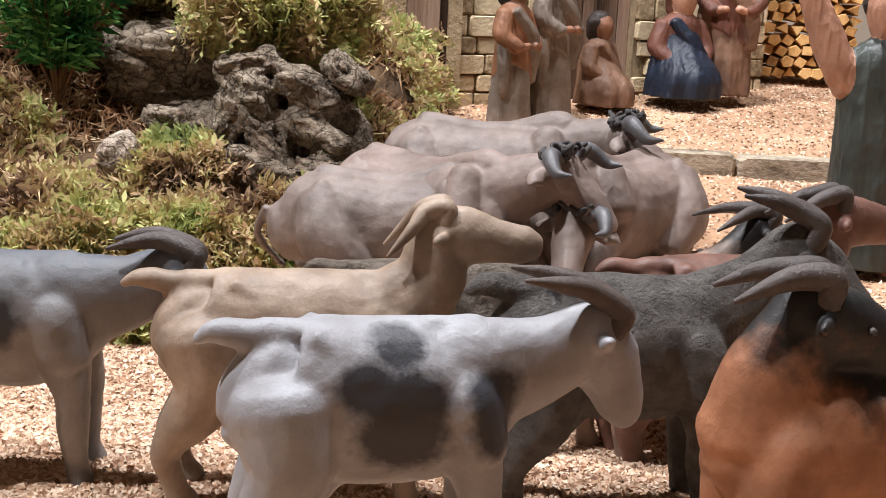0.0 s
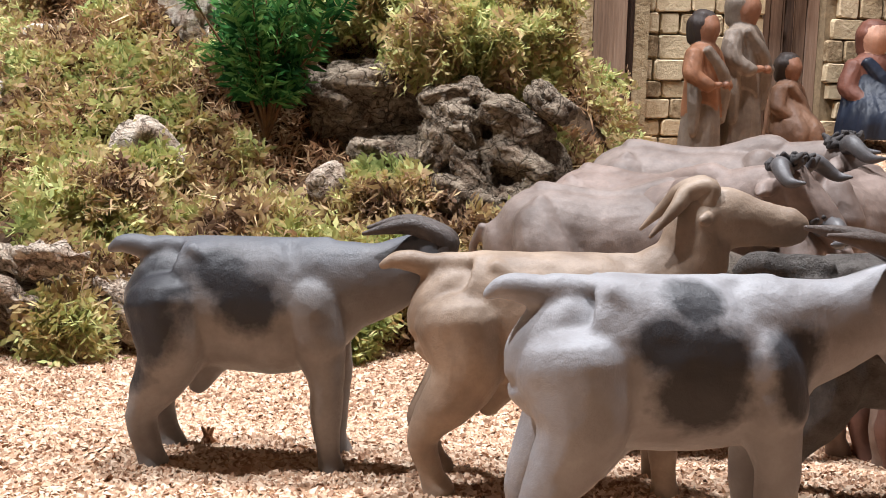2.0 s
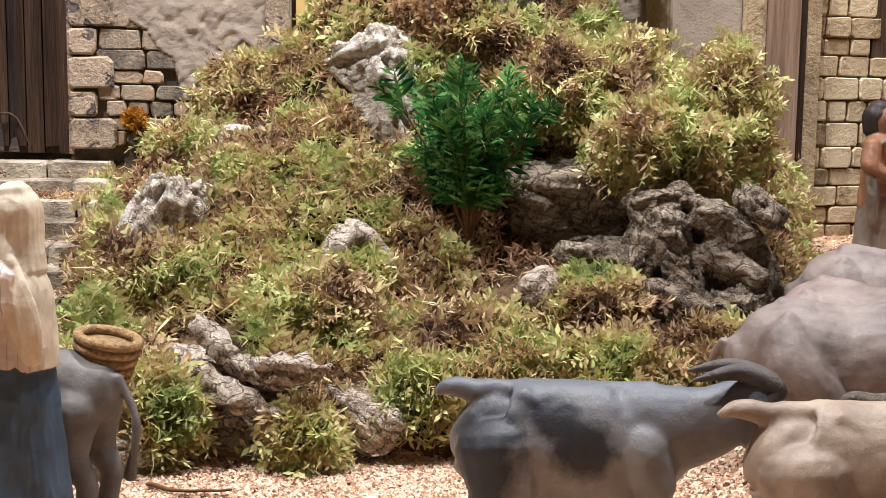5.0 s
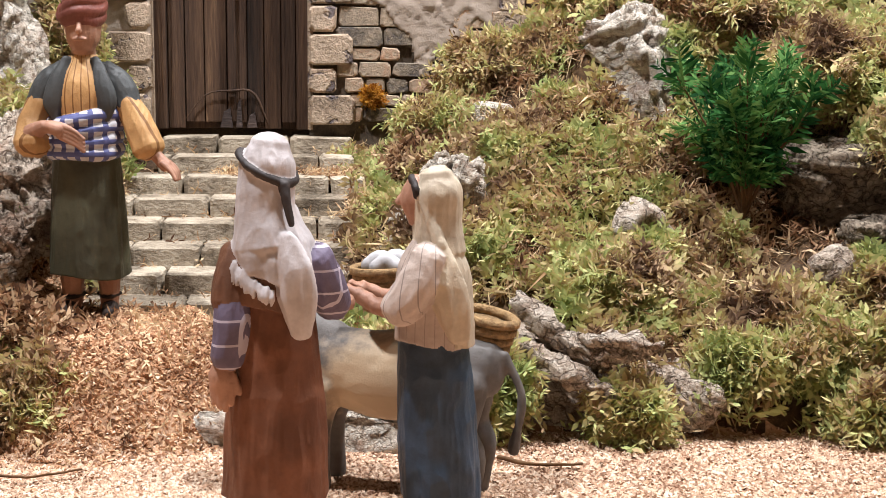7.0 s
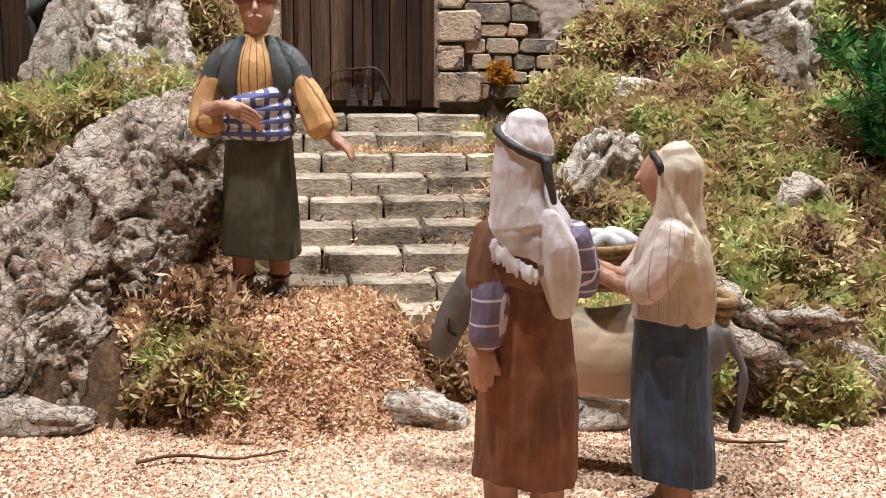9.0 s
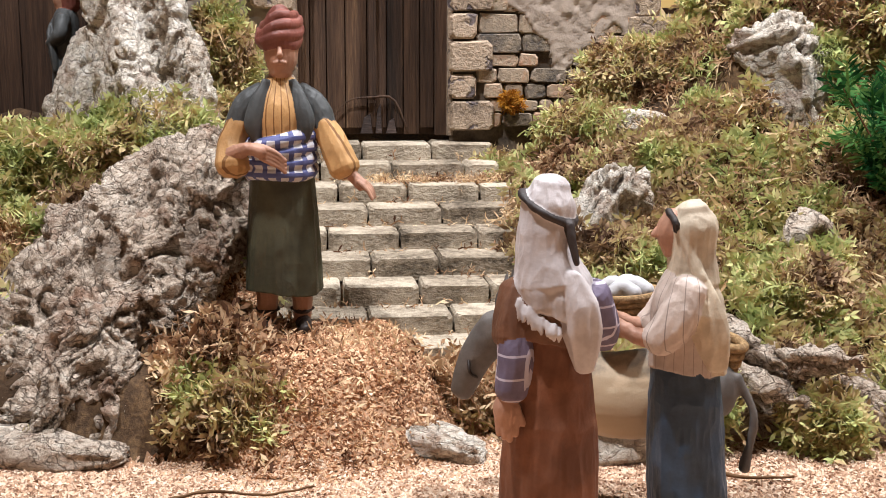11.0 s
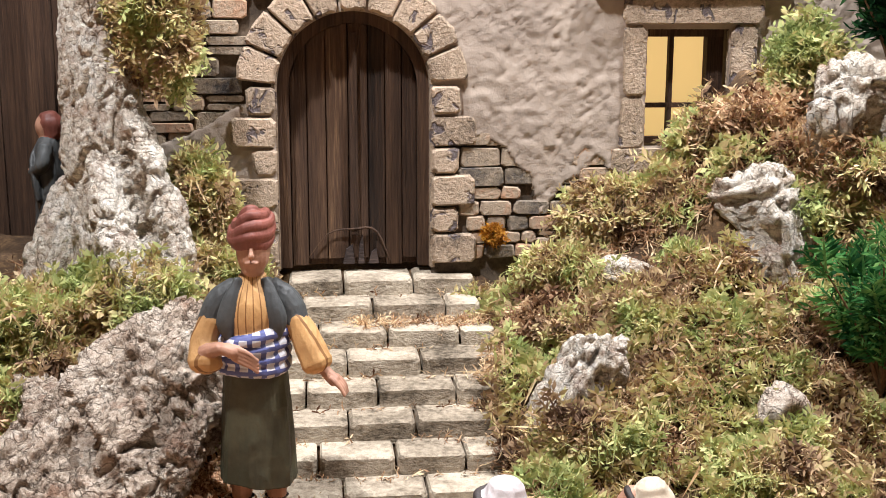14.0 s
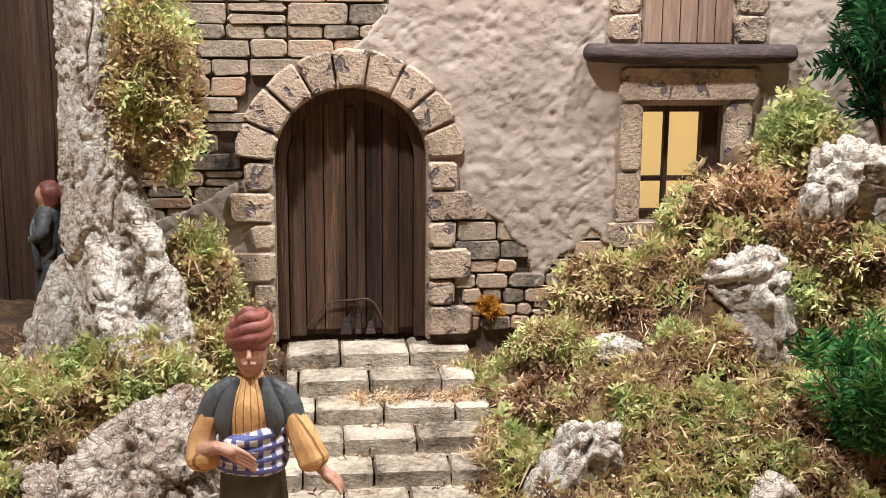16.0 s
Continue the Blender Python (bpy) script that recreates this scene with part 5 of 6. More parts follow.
animal("ox_figurine", "grey-brown clay ox lying with curly dark forelock", "ox figurine", OXEN, stand(-0.006, 0.682), -36, 0.094, ox_shape(0.55, 0.02), [OX, OXHORN, TUFT], 0.0014, 5)
animal("ox_figurine", "grey clay calf lying behind the tan goat", "ox figurine", OXEN, stand(-0.028, 0.668), 0, 0.088, ox_shape(0.2, 0.3, False), [CALF, OXHORN, TUFT], 0.0014, 5)
animal("ox_figurine", "brown-grey clay ox curled up, head low", "ox figurine", OXEN, stand(0.106, 0.72), 232, 0.094, ox_shape(0.9, 0.36), [OX, OXHORN, TUFT], 0.0014, 5)
animal("ox_figurine", "grey clay ox lying at the back with dark horns", "ox figurine", OXEN, stand(0.035, 0.80), -10, 0.104, ox_shape(-0.4, 0.06), [CALF, OXHORN, TUFT], 0.0014, 5)


def donkey_shape(b, e):
    b.tube([(-0.52, 0, 0.74), (-0.3, 0, 0.72), (0.05, 0, 0.66), (0.4, 0, 0.72)], (0.16, 0.24, 0.25, 0.2), 0, 22, 0.85)
    b.tube([(0.4, 0, 0.78), (0.6, 0, 0.92), (0.74, 0, 1.0)], (0.19, 0.14, 0.12), 0, 16, 0.75)
    b.tube([(0.72, 0, 1.0), (0.86, 0.0, 0.82), (0.95, 0.0, 0.6)], (0.125, 0.1, 0.07), 0, 14, 0.8)
    for s in (1, -1):
        b.tube([(0.7, 0.06 * s, 1.06), (0.68, 0.09 * s, 1.2), (0.66, 0.08 * s, 1.34)], (0.035, 0.05, 0.014), 0, 10, 0.6)
        b.tube([(0.36, 0.11 * s, 0.6), (0.38, 0.12 * s, 0.34), (0.38, 0.12 * s, 0.03)], (0.12, 0.06, 0.06), 0, 12)
        b.tube([(-0.4, 0.11 * s, 0.66), (-0.42, 0.13 * s, 0.42), (-0.5, 0.12 * s, 0.28), (-0.46, 0.12 * s, 0.03)], (0.17, 0.1, 0.06, 0.06), 0, 12)
    b.tube([(-0.62, 0, 0.82), (-0.72, 0, 0.6), (-0.68, 0, 0.3)], (0.035, 0.025, 0.035), 0, 8)
    e.tube([(0.9, 0, 0.87), (0.87, 0.11, 0.76), (0.84, 0, 0.70), (0.87, -0.11, 0.76), (0.9, 0, 0.87)], (0.01,) * 5, 0, 6, n=24)


animal("donkey_figurine", "grey clay donkey with pale flank carrying baskets", "donkey figurine", "", (-0.487, 0.535, 0.0), 176, 0.102, donkey_shape, [paint("donkey_hide", rgb(112, 106, 102), 0.6, 0.55, ((0.0, 0.02, 0.06, 0.045),), rgb(196, 172, 142)), paint("strap", rgb(50, 40, 34), 0.6)], 0.0016, 4)

# ---- baskets on the donkey ----
WICKER = paint("wicker", rgb(186, 150, 104), 0.55, 0.7, fur=0.002, big=300)
CLOTH = paint("cloth", rgb(196, 194, 196), 0.7, 0.7)


def basket(at, radius, tall, turn, full):
    holder = thing("basket", "woven wicker basket with folded white cloth on the donkey" if full else "open woven wicker pannier slung on the donkey", "basket", at=pose(*at, *turn))
    sh = Shape()
    for i in range(7):
        t = i / 6
        rr = radius * (0.72 + 0.28 * t)
        ring = [(rr * math.cos(a), rr * math.sin(a), tall * t + 0.0006 * math.sin(12 * a + i * math.pi)) for a in np.linspace(0, 2 * math.pi, 25)]
        band = Shape()
        band.tube(ring, (tall / 10,) * 25, 0, 6, n=50, up=(0, 0, 1), folds=3, depth=0.2)
        part("wicker_band", band.mesh("wicker_band", [WICKER]), holder)
    sh.robe([(0.0, radius * 0.7, radius * 0.7, 0, 0), (tall * 0.5, radius * 0.84, radius * 0.84, 0, 0), (tall * 0.93, radius * 0.95, radius * 0.95, 0, 0)], 0, 24, 0.01)
    part("body", sh.mesh("body", [WICKER]), holder)
    rim = Shape()
    rim.tube([(radius * 1.02 * math.cos(a), radius * 1.02 * math.sin(a), tall) for a in np.linspace(0, 2 * math.pi, 25)], (0.0022,) * 25, 0, 8, n=60, up=(0, 0, 1), folds=3, depth=0.15)
    part("rim", rim.mesh("rim", [WICKER]), holder)
    if full:
        c = Shape()
        for i, (x, y, rr) in enumerate([(-0.3, 0.1, 0.5), (0.3, 0.0, 0.5), (0.0, -0.25, 0.45), (0.1, 0.3, 0.5)]):
            c.tube([((x - 0.3) * radius, y * radius, tall), (x * radius, (y + 0.1) * radius, tall + 0.4 * rr * radius), ((x + 0.35) * radius, y * radius, tall)], (rr * radius * 0.6,) * 3, 0, 12, n=10, folds=3, depth=0.1)
        part("cloth", c.mesh("cloth", [CLOTH]), holder, "crumpled white cloth")


basket((-0.487, 0.53, 0.108), 0.0195, 0.021, (0, -4, 0), True)
basket((-0.442, 0.545, 0.072), 0.016, 0.03, (0, 12, 0), False)

# ---- people figurines: one plain mesh each ----
SKIN = paint("skin_clay", rgb(186, 140, 116), 0.7, 0.5)
DARKSKIN = paint("brown_skin_clay", rgb(142, 100, 78), 0.7, 0.5)
OLIVE = paint("olive_cloth", rgb(78, 76, 58), 0.6, 0.5)
CHARCOAL = paint("charcoal_cloth", rgb(82, 84, 84), 0.6, 0.5)
OCHRE = paint("ochre_cloth", rgb(204, 158, 104), 0.75, 0.55, stripe=(0.006, 0.16, rgb(130, 90, 52), "v"))
PLAID = paint("plaid_cloth", rgb(210, 208, 212), 0.8, 0.6, stripe=(0.0085, 0.38, rgb(84, 88, 132), "vh"))
TURBAN = paint("turban_cloth", rgb(142, 84, 72), 0.55, 0.5)
SANDAL = paint("sandal", rgb(62, 52, 48), 0.6)
SCARF = paint("white_scarf", rgb(214, 206, 206), 0.72, 0.6)
RUSSET = paint("russet_cloth", rgb(130, 82, 58), 0.6, 0.6)
MAUVE = paint("mauve_sleeve", rgb(118, 106, 128), 0.7, 0.6, stripe=(0.011, 0.1, rgb(190, 180, 192), "vh"))
CREAM = paint("cream_scarf", rgb(214, 198, 174), 0.7, 0.6)
STRIPED = paint("striped_blouse", rgb(208, 190, 178), 0.72, 0.6, stripe=(0.006, 0.07, rgb(150, 134, 126), "v"))
DENIM = paint("blue_skirt", rgb(64, 82, 102), 0.55, 0.45)
HAIR = paint("dark_hair", rgb(52, 42, 38), 0.6, 0.6)
BAND = paint("dark_band", rgb(64, 56, 54), 0.6, 0.6)


def person(label, at, turn, shape, materials, group="", voxel=0.0008, crease=0.0006):
    """All tubes fused into one painted clay skin."""
    v, f, slots = fused_painted(shape, voxel, 2, crease)
    me = mesh("statuette", v, f, materials, True, slots)
    return thing("statuette", label, "statuette", group, data=me, at=pose(*at, 0, 0, turn))


# the man with the turban on the gravel mound; the front is towards -y
f = Shape()
f.robe([(0.028, 0.0275, 0.022, 0, 0), (0.06, 0.0258, 0.0205, 0, 0), (0.1, 0.0232, 0.0175, 0, 0), (0.122, 0.0205, 0.0155, 0, 0)], 0, 7, 0.045, hang=0.002)
for i, z in enumerate((0.113, 0.1205, 0.128, 0.1355)):
    f.tube([(0.0215 * math.cos(a), 0.0175 * math.sin(a), z + 0.0018 * math.sin(a * 2 + i) + 0.002 * math.cos(a)) for a in np.linspace(0, 2 * math.pi, 17)], (0.0048,) * 17, 3, 10, n=44, up=(0, 0, 1))
f.robe([(0.108, 0.0205, 0.0165, 0, 0), (0.142, 0.0205, 0.0165, 0, 0)], 3, 5, 0.01)
f.robe([(0.132, 0.0195, 0.0158, 0, -0.001), (0.15, 0.021, 0.0165, 0, -0.0015), (0.163, 0.0185, 0.0145, 0, -0.001), (0.174, 0.0105, 0.0105, 0, 0), (0.178, 0.0095, 0.009, 0, 0)], 2, 6, 0.01)
f.robe([(0.136, 0.0235, 0.0152, 0, 0.0042), (0.148, 0.0275, 0.0158, 0, 0.0042), (0.158, 0.0285, 0.0152, 0, 0.004), (0.166, 0.0225, 0.0135, 0, 0.0035), (0.174, 0.0128, 0.0112, 0, 0.0028)], 1, 5, 0.012)
for s in (1, -1):
    f.tube([(0.0092 * s, -0.0075, 0.175), (0.0145 * s, -0.0118, 0.16), (0.0175 * s, -0.0132, 0.147), (0.0165 * s, -0.0138, 0.137)], (0.0035, 0.0065, 0.0068, 0.004), 1, 12, 0.6)
    f.tube([(0.013 * s, 0.003, 0.167), (0.0235 * s, 0.001, 0.158), (0.0298 * s, -0.001, 0.143)], (0.0085, 0.0098, 0.0098), 1, 16, 0.9)
    f.tube([(0.012 * s, 0, 0.045), (0.0125 * s, 0.001, 0.02), (0.0125 * s, 0.002, 0.006)], (0.0095, 0.0075, 0.0062), 4, 12)
    f.tube([(0.0125 * s, 0.006, 0.004), (0.014 * s, -0.006, 0.004), (0.0155 * s, -0.018, 0.003)], (0.0062, 0.006, 0.0045), 6, 10, 0.9)
    f.tube([(0.005 * s, 0.002, 0.014), (0.0125 * s, -0.0065, 0.0125), (0.02 * s, 0.002, 0.014)], (0.0014,) * 3, 6, 6)
f.tube([(-0.0285, -0.001, 0.147), (-0.0335, -0.003, 0.132), (-0.033, -0.009, 0.118)], (0.0088, 0.0105, 0.0125), 2, 16, folds=5, depth=0.05)
f.tube([(-0.033, -0.013, 0.126), (-0.021, -0.0205, 0.1305), (-0.011, -0.0235, 0.1285)], (0.0058, 0.0046, 0.0048), 4, 12)
for i in range(4):
    f.tube([(-0.012, -0.0235, 0.132 - 0.0024 * i), (-0.002, -0.0255, 0.128 - 0.0028 * i), (0.004, -0.0245, 0.1225 - 0.0026 * i)], (0.0022, 0.0018, 0.0013), 4, 8)
f.tube([(0.0285, -0.001, 0.147), (0.0355, -0.004, 0.134), (0.0435, -0.008, 0.116)], (0.0086, 0.0098, 0.0112), 2, 16, folds=5, depth=0.05)
f.tube([(0.043, -0.008, 0.118), (0.0505, -0.012, 0.110), (0.056, -0.0145, 0.1045)], (0.0042, 0.0042, 0.0044), 4, 10, 0.7)
for i in range(4):
    f.tube([(0.054 + 0.0012 * i, -0.0172 + 0.002 * i, 0.107), (0.0595 + 0.0012 * i, -0.0195 + 0.0024 * i, 0.1015), (0.063 + 0.0008 * i, -0.0205 + 0.0026 * i, 0.0955)], (0.0019, 0.0016, 0.0011), 4, 6)
f.tube([(0, 0.002, 0.166), (0, 0.0, 0.186)], (0.0082, 0.0078), 4, 14)
f.tube([(0.001, -0.0055, 0.1825), (0.001, -0.0045, 0.1875), (0.001, -0.0035, 0.194), (0.001, -0.002, 0.204)], (0.0075, 0.0103, 0.0116, 0.0125), 4, 20, 0.94)
f.tube([(0.001, -0.0142, 0.199), (0.001, -0.0168, 0.1945), (0.001, -0.0163, 0.1935)], (0.0012, 0.0019, 0.0022), 4, 8)
f.tube([(-0.0032, -0.0138, 0.1885), (0.001, -0.0152, 0.1888), (0.0052, -0.0138, 0.1885)], (0.0008, 0.0014, 0.0008), 4, 8)
for i, (z, rr) in enumerate(((0.2045, 0.0122), (0.2085, 0.0134), (0.2125, 0.0128), (0.2165, 0.01), (0.2185, 0.006))):
    f.tube([(rr * math.cos(a), rr * math.sin(a) * 1.08 + 0.001, z + 0.0042 * math.sin(a + 0.7 * i) + 0.0015 * math.sin(3 * a)) for a in np.linspace(0, 2 * math.pi, 17)], (0.0038,) * 17, 5, 10, n=44, up=(0, 0, 1), folds=3, depth=0.08)
f.tube([(0, 0.002, 0.203), (0, 0.001, 0.217)], (0.013, 0.0095), 5, 16)
person("clay man in red turban, dark waistcoat and plaid sash", (-0.735, 0.652, 0.066), 16, f, [OLIVE, CHARCOAL, OCHRE, PLAID, SKIN, TURBAN, SANDAL], voxel=0.0006, crease=0.0004)

# the man with the white headscarf, seen from behind; the front is towards +y
f = Shape()
f.robe([(0.034, 0.0245, 0.021, 0.0005, 0), (0.07, 0.0232, 0.02, 0.001, 0), (0.105, 0.0198, 0.0172, 0.001, 0.001), (0.125, 0.0165, 0.0148, 0.002, 0.001), (0.14, 0.016, 0.0145, 0.001, 0.001)], 0, 8, 0.03, hang=0.002)
f.robe([(0.127, 0.0205, 0.0165, -0.0008, 0.0005), (0.138, 0.0212, 0.017, -0.001, 0.0005), (0.15, 0.0205, 0.0155, -0.001, 0.001), (0.161, 0.0125, 0.0105, -0.001, 0.001)], 1, 6, 0.03, hang=0.002)
f.robe([(0.14, 0.0175, 0.0165, 0.002, -0.003), (0.15, 0.0198, 0.0168, 0.001, -0.002), (0.157, 0.0178, 0.0152, 0.0005, -0.0015), (0.164, 0.0155, 0.0142, -0.001, -0.001), (0.172, 0.0132, 0.0132, -0.002, 0)], 2, 8, 0.045, hang=0.004)
f.tube([(0.008, -0.0145, 0.158), (0.0125, -0.0168, 0.145), (0.0145, -0.0168, 0.13), (0.0155, -0.016, 0.117)], (0.006, 0.0085, 0.0082, 0.005), 2, 14, 0.5, folds=4, depth=0.1)
f.tube([(-0.001, -0.0018, 0.154), (-0.003, -0.0005, 0.1695), (-0.0025, 0.0, 0.183), (-0.002, 0.0, 0.1925), (-0.001, 0, 0.1995)], (0.0172, 0.0142, 0.013, 0.0126, 0.0092), 2, 22, 1.0, folds=6, depth=0.025)
f.tube([(-0.003, 0.012, 0.184), (-0.003, 0.0135, 0.177), (-0.003, 0.0125, 0.169)], (0.006, 0.0075, 0.006), 6, 10)
f.tube([(-0.002 + 0.0126 * math.cos(a), 0.0126 * math.sin(a), 0.1905 - 0.0062 * math.cos(a) + 0.003 * math.sin(a)) for a in np.linspace(0, 2 * math.pi, 17)], (0.0018,) * 17, 5, 8, n=50, up=(0, 0, 1))
f.tube([(0.0072, -0.0105, 0.1835), (0.0088, -0.0118, 0.176), (0.0112, -0.013, 0.1655)], (0.0023, 0.0019, 0.0015), 5, 8)
f.tube([(-0.0155, 0.0, 0.15), (-0.0178, -0.004, 0.1375), (-0.0185, -0.006, 0.128)], (0.0088, 0.0098, 0.0098), 1, 14, folds=4, depth=0.06)
f.tube([(-0.0185, -0.006, 0.131), (-0.0172, -0.0105, 0.118), (-0.0195, -0.0125, 0.1035)], (0.0084, 0.0084, 0.0078), 3, 14, folds=4, depth=0.05)
f.tube([(-0.0195, -0.0125, 0.104), (-0.0215, -0.0145, 0.0945), (-0.0205, -0.0155, 0.083)], (0.0042, 0.0064, 0.0026), 4, 12, 0.55)
for i in range(4):
    f.tube([(-0.0255 + 0.003 * i, -0.0155, 0.092), (-0.0245 + 0.0026 * i, -0.0165, 0.083 - 0.0014 * (i % 3))], (0.0017, 0.0012), 4, 8)
f.tube([(-0.0165, -0.0145, 0.096), (-0.0135, -0.015, 0.088)], (0.0022, 0.0014), 4, 8)
f.tube([(0.0185, 0.0, 0.148), (0.0235, 0.006, 0.134), (0.026, 0.016, 0.124)], (0.0098, 0.0098, 0.0085), 3, 14)
f.tube([(0.026, 0.016, 0.124), (0.032, 0.026, 0.123)], (0.005, 0.004), 4, 10)
for s in (1, -1):
    f.tube([(0.011 * s, 0.0, 0.045), (0.0112 * s, 0.0, 0.02), (0.0112 * s, 0.0, 0.006)], (0.0085, 0.0078, 0.0062), 4, 12)
    f.tube([(0.0112 * s, -0.005, 0.004), (0.0118 * s, 0.01, 0.0035)], (0.006, 0.0048), 7, 10)
rr = random.Random(4)
for i in range(17):
    a = -2.95 + i * 0.092 + rr.uniform(-0.02, 0.02)
    x, y, z = 0.001 + 0.0202 * math.cos(a), 0.0172 * math.sin(a) - 0.0022, 0.151 - 0.0009 * i + rr.uniform(-0.0008, 0.0008)
    f.tube([(x * 0.96, y * 0.96, z), (x * 1.03, y * 1.04, z - 0.003), (x * 1.04 + rr.uniform(-0.0006, 0.0006), y * 1.05, z - rr.uniform(0.006, 0.0085))], (0.001, 0.0009, 0.0006), 2, 5, n=5)
person("clay man in white headscarf and long russet robe", (-0.517, 0.427, 0.0), 10, f, [RUSSET, paint("brown_cape", rgb(126, 86, 64), 0.6, 0.6), SCARF, MAUVE, SKIN, BAND, DARKSKIN, SANDAL], voxel=0.0006, crease=0.0006)

# the woman with the cream headscarf beside the donkey, facing -x and away
f = Shape()
f.robe([(0.02, 0.0205, 0.021, 0.004, 0), (0.05, 0.0202, 0.02, 0.002, 0), (0.085, 0.0185, 0.0175, 0.0, 0), (0.108, 0.0168, 0.015, -0.001, 0)], 0, 7, 0.045, hang=0.002)
f.robe([(0.101, 0.0182, 0.0162, -0.001, 0), (0.118, 0.0178, 0.0155, -0.0015, 0), (0.138, 0.0165, 0.015, -0.002, 0), (0.152, 0.0098, 0.0095, -0.002, 0)], 1, 6, 0.02, hang=0.002)
f.tube([(0.001, -0.0135, 0.147), (0.005, -0.0158, 0.135), (0.010, -0.0165, 0.12), (0.0135, -0.0158, 0.106)], (0.007, 0.0092, 0.0085, 0.0048), 2, 14, 0.5, folds=4, depth=0.1)
f.robe([(0.100, 0.0055, 0.011, 0.0148, -0.003), (0.118, 0.0072, 0.0125, 0.0122, -0.003), (0.137, 0.0108, 0.0138, 0.0062, -0.002), (0.148, 0.0112, 0.0128, 0.002, 0.0), (0.158, 0.0095, 0.0105, 0.001, 0.0)], 2, 5, 0.06)
f.tube([(0.002, 0, 0.146), (0.001, 0, 0.157), (0.0008, 0, 0.168), (0.0008, 0, 0.1765), (0.0, 0, 0.183)], (0.0135, 0.0122, 0.0126, 0.0126, 0.0088), 2, 22, 1.0, folds=5, depth=0.025)
f.tube([(-0.0068, -0.0088, 0.174), (-0.002, -0.0112, 0.163), (0.004, -0.0135, 0.15)], (0.002, 0.0025, 0.003), 2, 8)
f.tube([(-0.0085, 0.001, 0.18), (-0.0105, 0.001, 0.172), (-0.0085, 0.001, 0.1625)], (0.0058, 0.0072, 0.0058), 4, 12)
f.tube([(-0.0175, 0.001, 0.1735), (-0.0188, 0.001, 0.1705)], (0.001, 0.0016), 4, 8)
f.tube([(-0.0045, 0.001, 0.153), (-0.005, 0.001, 0.165)], (0.0065, 0.0068), 4, 10)
f.tube([(-0.0095, 0.008, 0.1795), (-0.0122, 0.0, 0.1832), (-0.0095, -0.0085, 0.1785), (-0.009, -0.0085, 0.174)], (0.0014,) * 4, 5, 8)
for s in (-1, 1):
    f.tube([(-0.002, 0.0135 * s, 0.145), (-0.0085, 0.0165 * s, 0.129), (-0.017, 0.0155 * s, 0.119)], (0.0098, 0.0108, 0.0092), 1, 14, folds=5, depth=0.04)
    f.tube([(-0.017, 0.0155 * s, 0.119), (-0.028, 0.012 * s, 0.1205), (-0.038, 0.008 * s, 0.1255)], (0.0048, 0.0042, 0.0036), 4, 12)
    for i in range(3):
        f.tube([(-0.037, 0.0085 * s + (i - 1) * 0.0022, 0.1255), (-0.0435, 0.006 * s + (i - 1) * 0.002, 0.1285)], (0.0017, 0.0012), 4, 6)
    f.tube([(0.003, 0.009 * s, 0.035), (0.005, 0.009 * s, 0.012), (0.001, 0.009 * s, 0.004)], (0.008, 0.0072, 0.006), 4, 10)
person("clay woman in cream headscarf, striped blouse and blue skirt", (-0.452, 0.482, 0.0), 8, f, [DENIM, STRIPED, CREAM, BAND, SKIN, HAIR], voxel=0.0006, crease=0.0006)


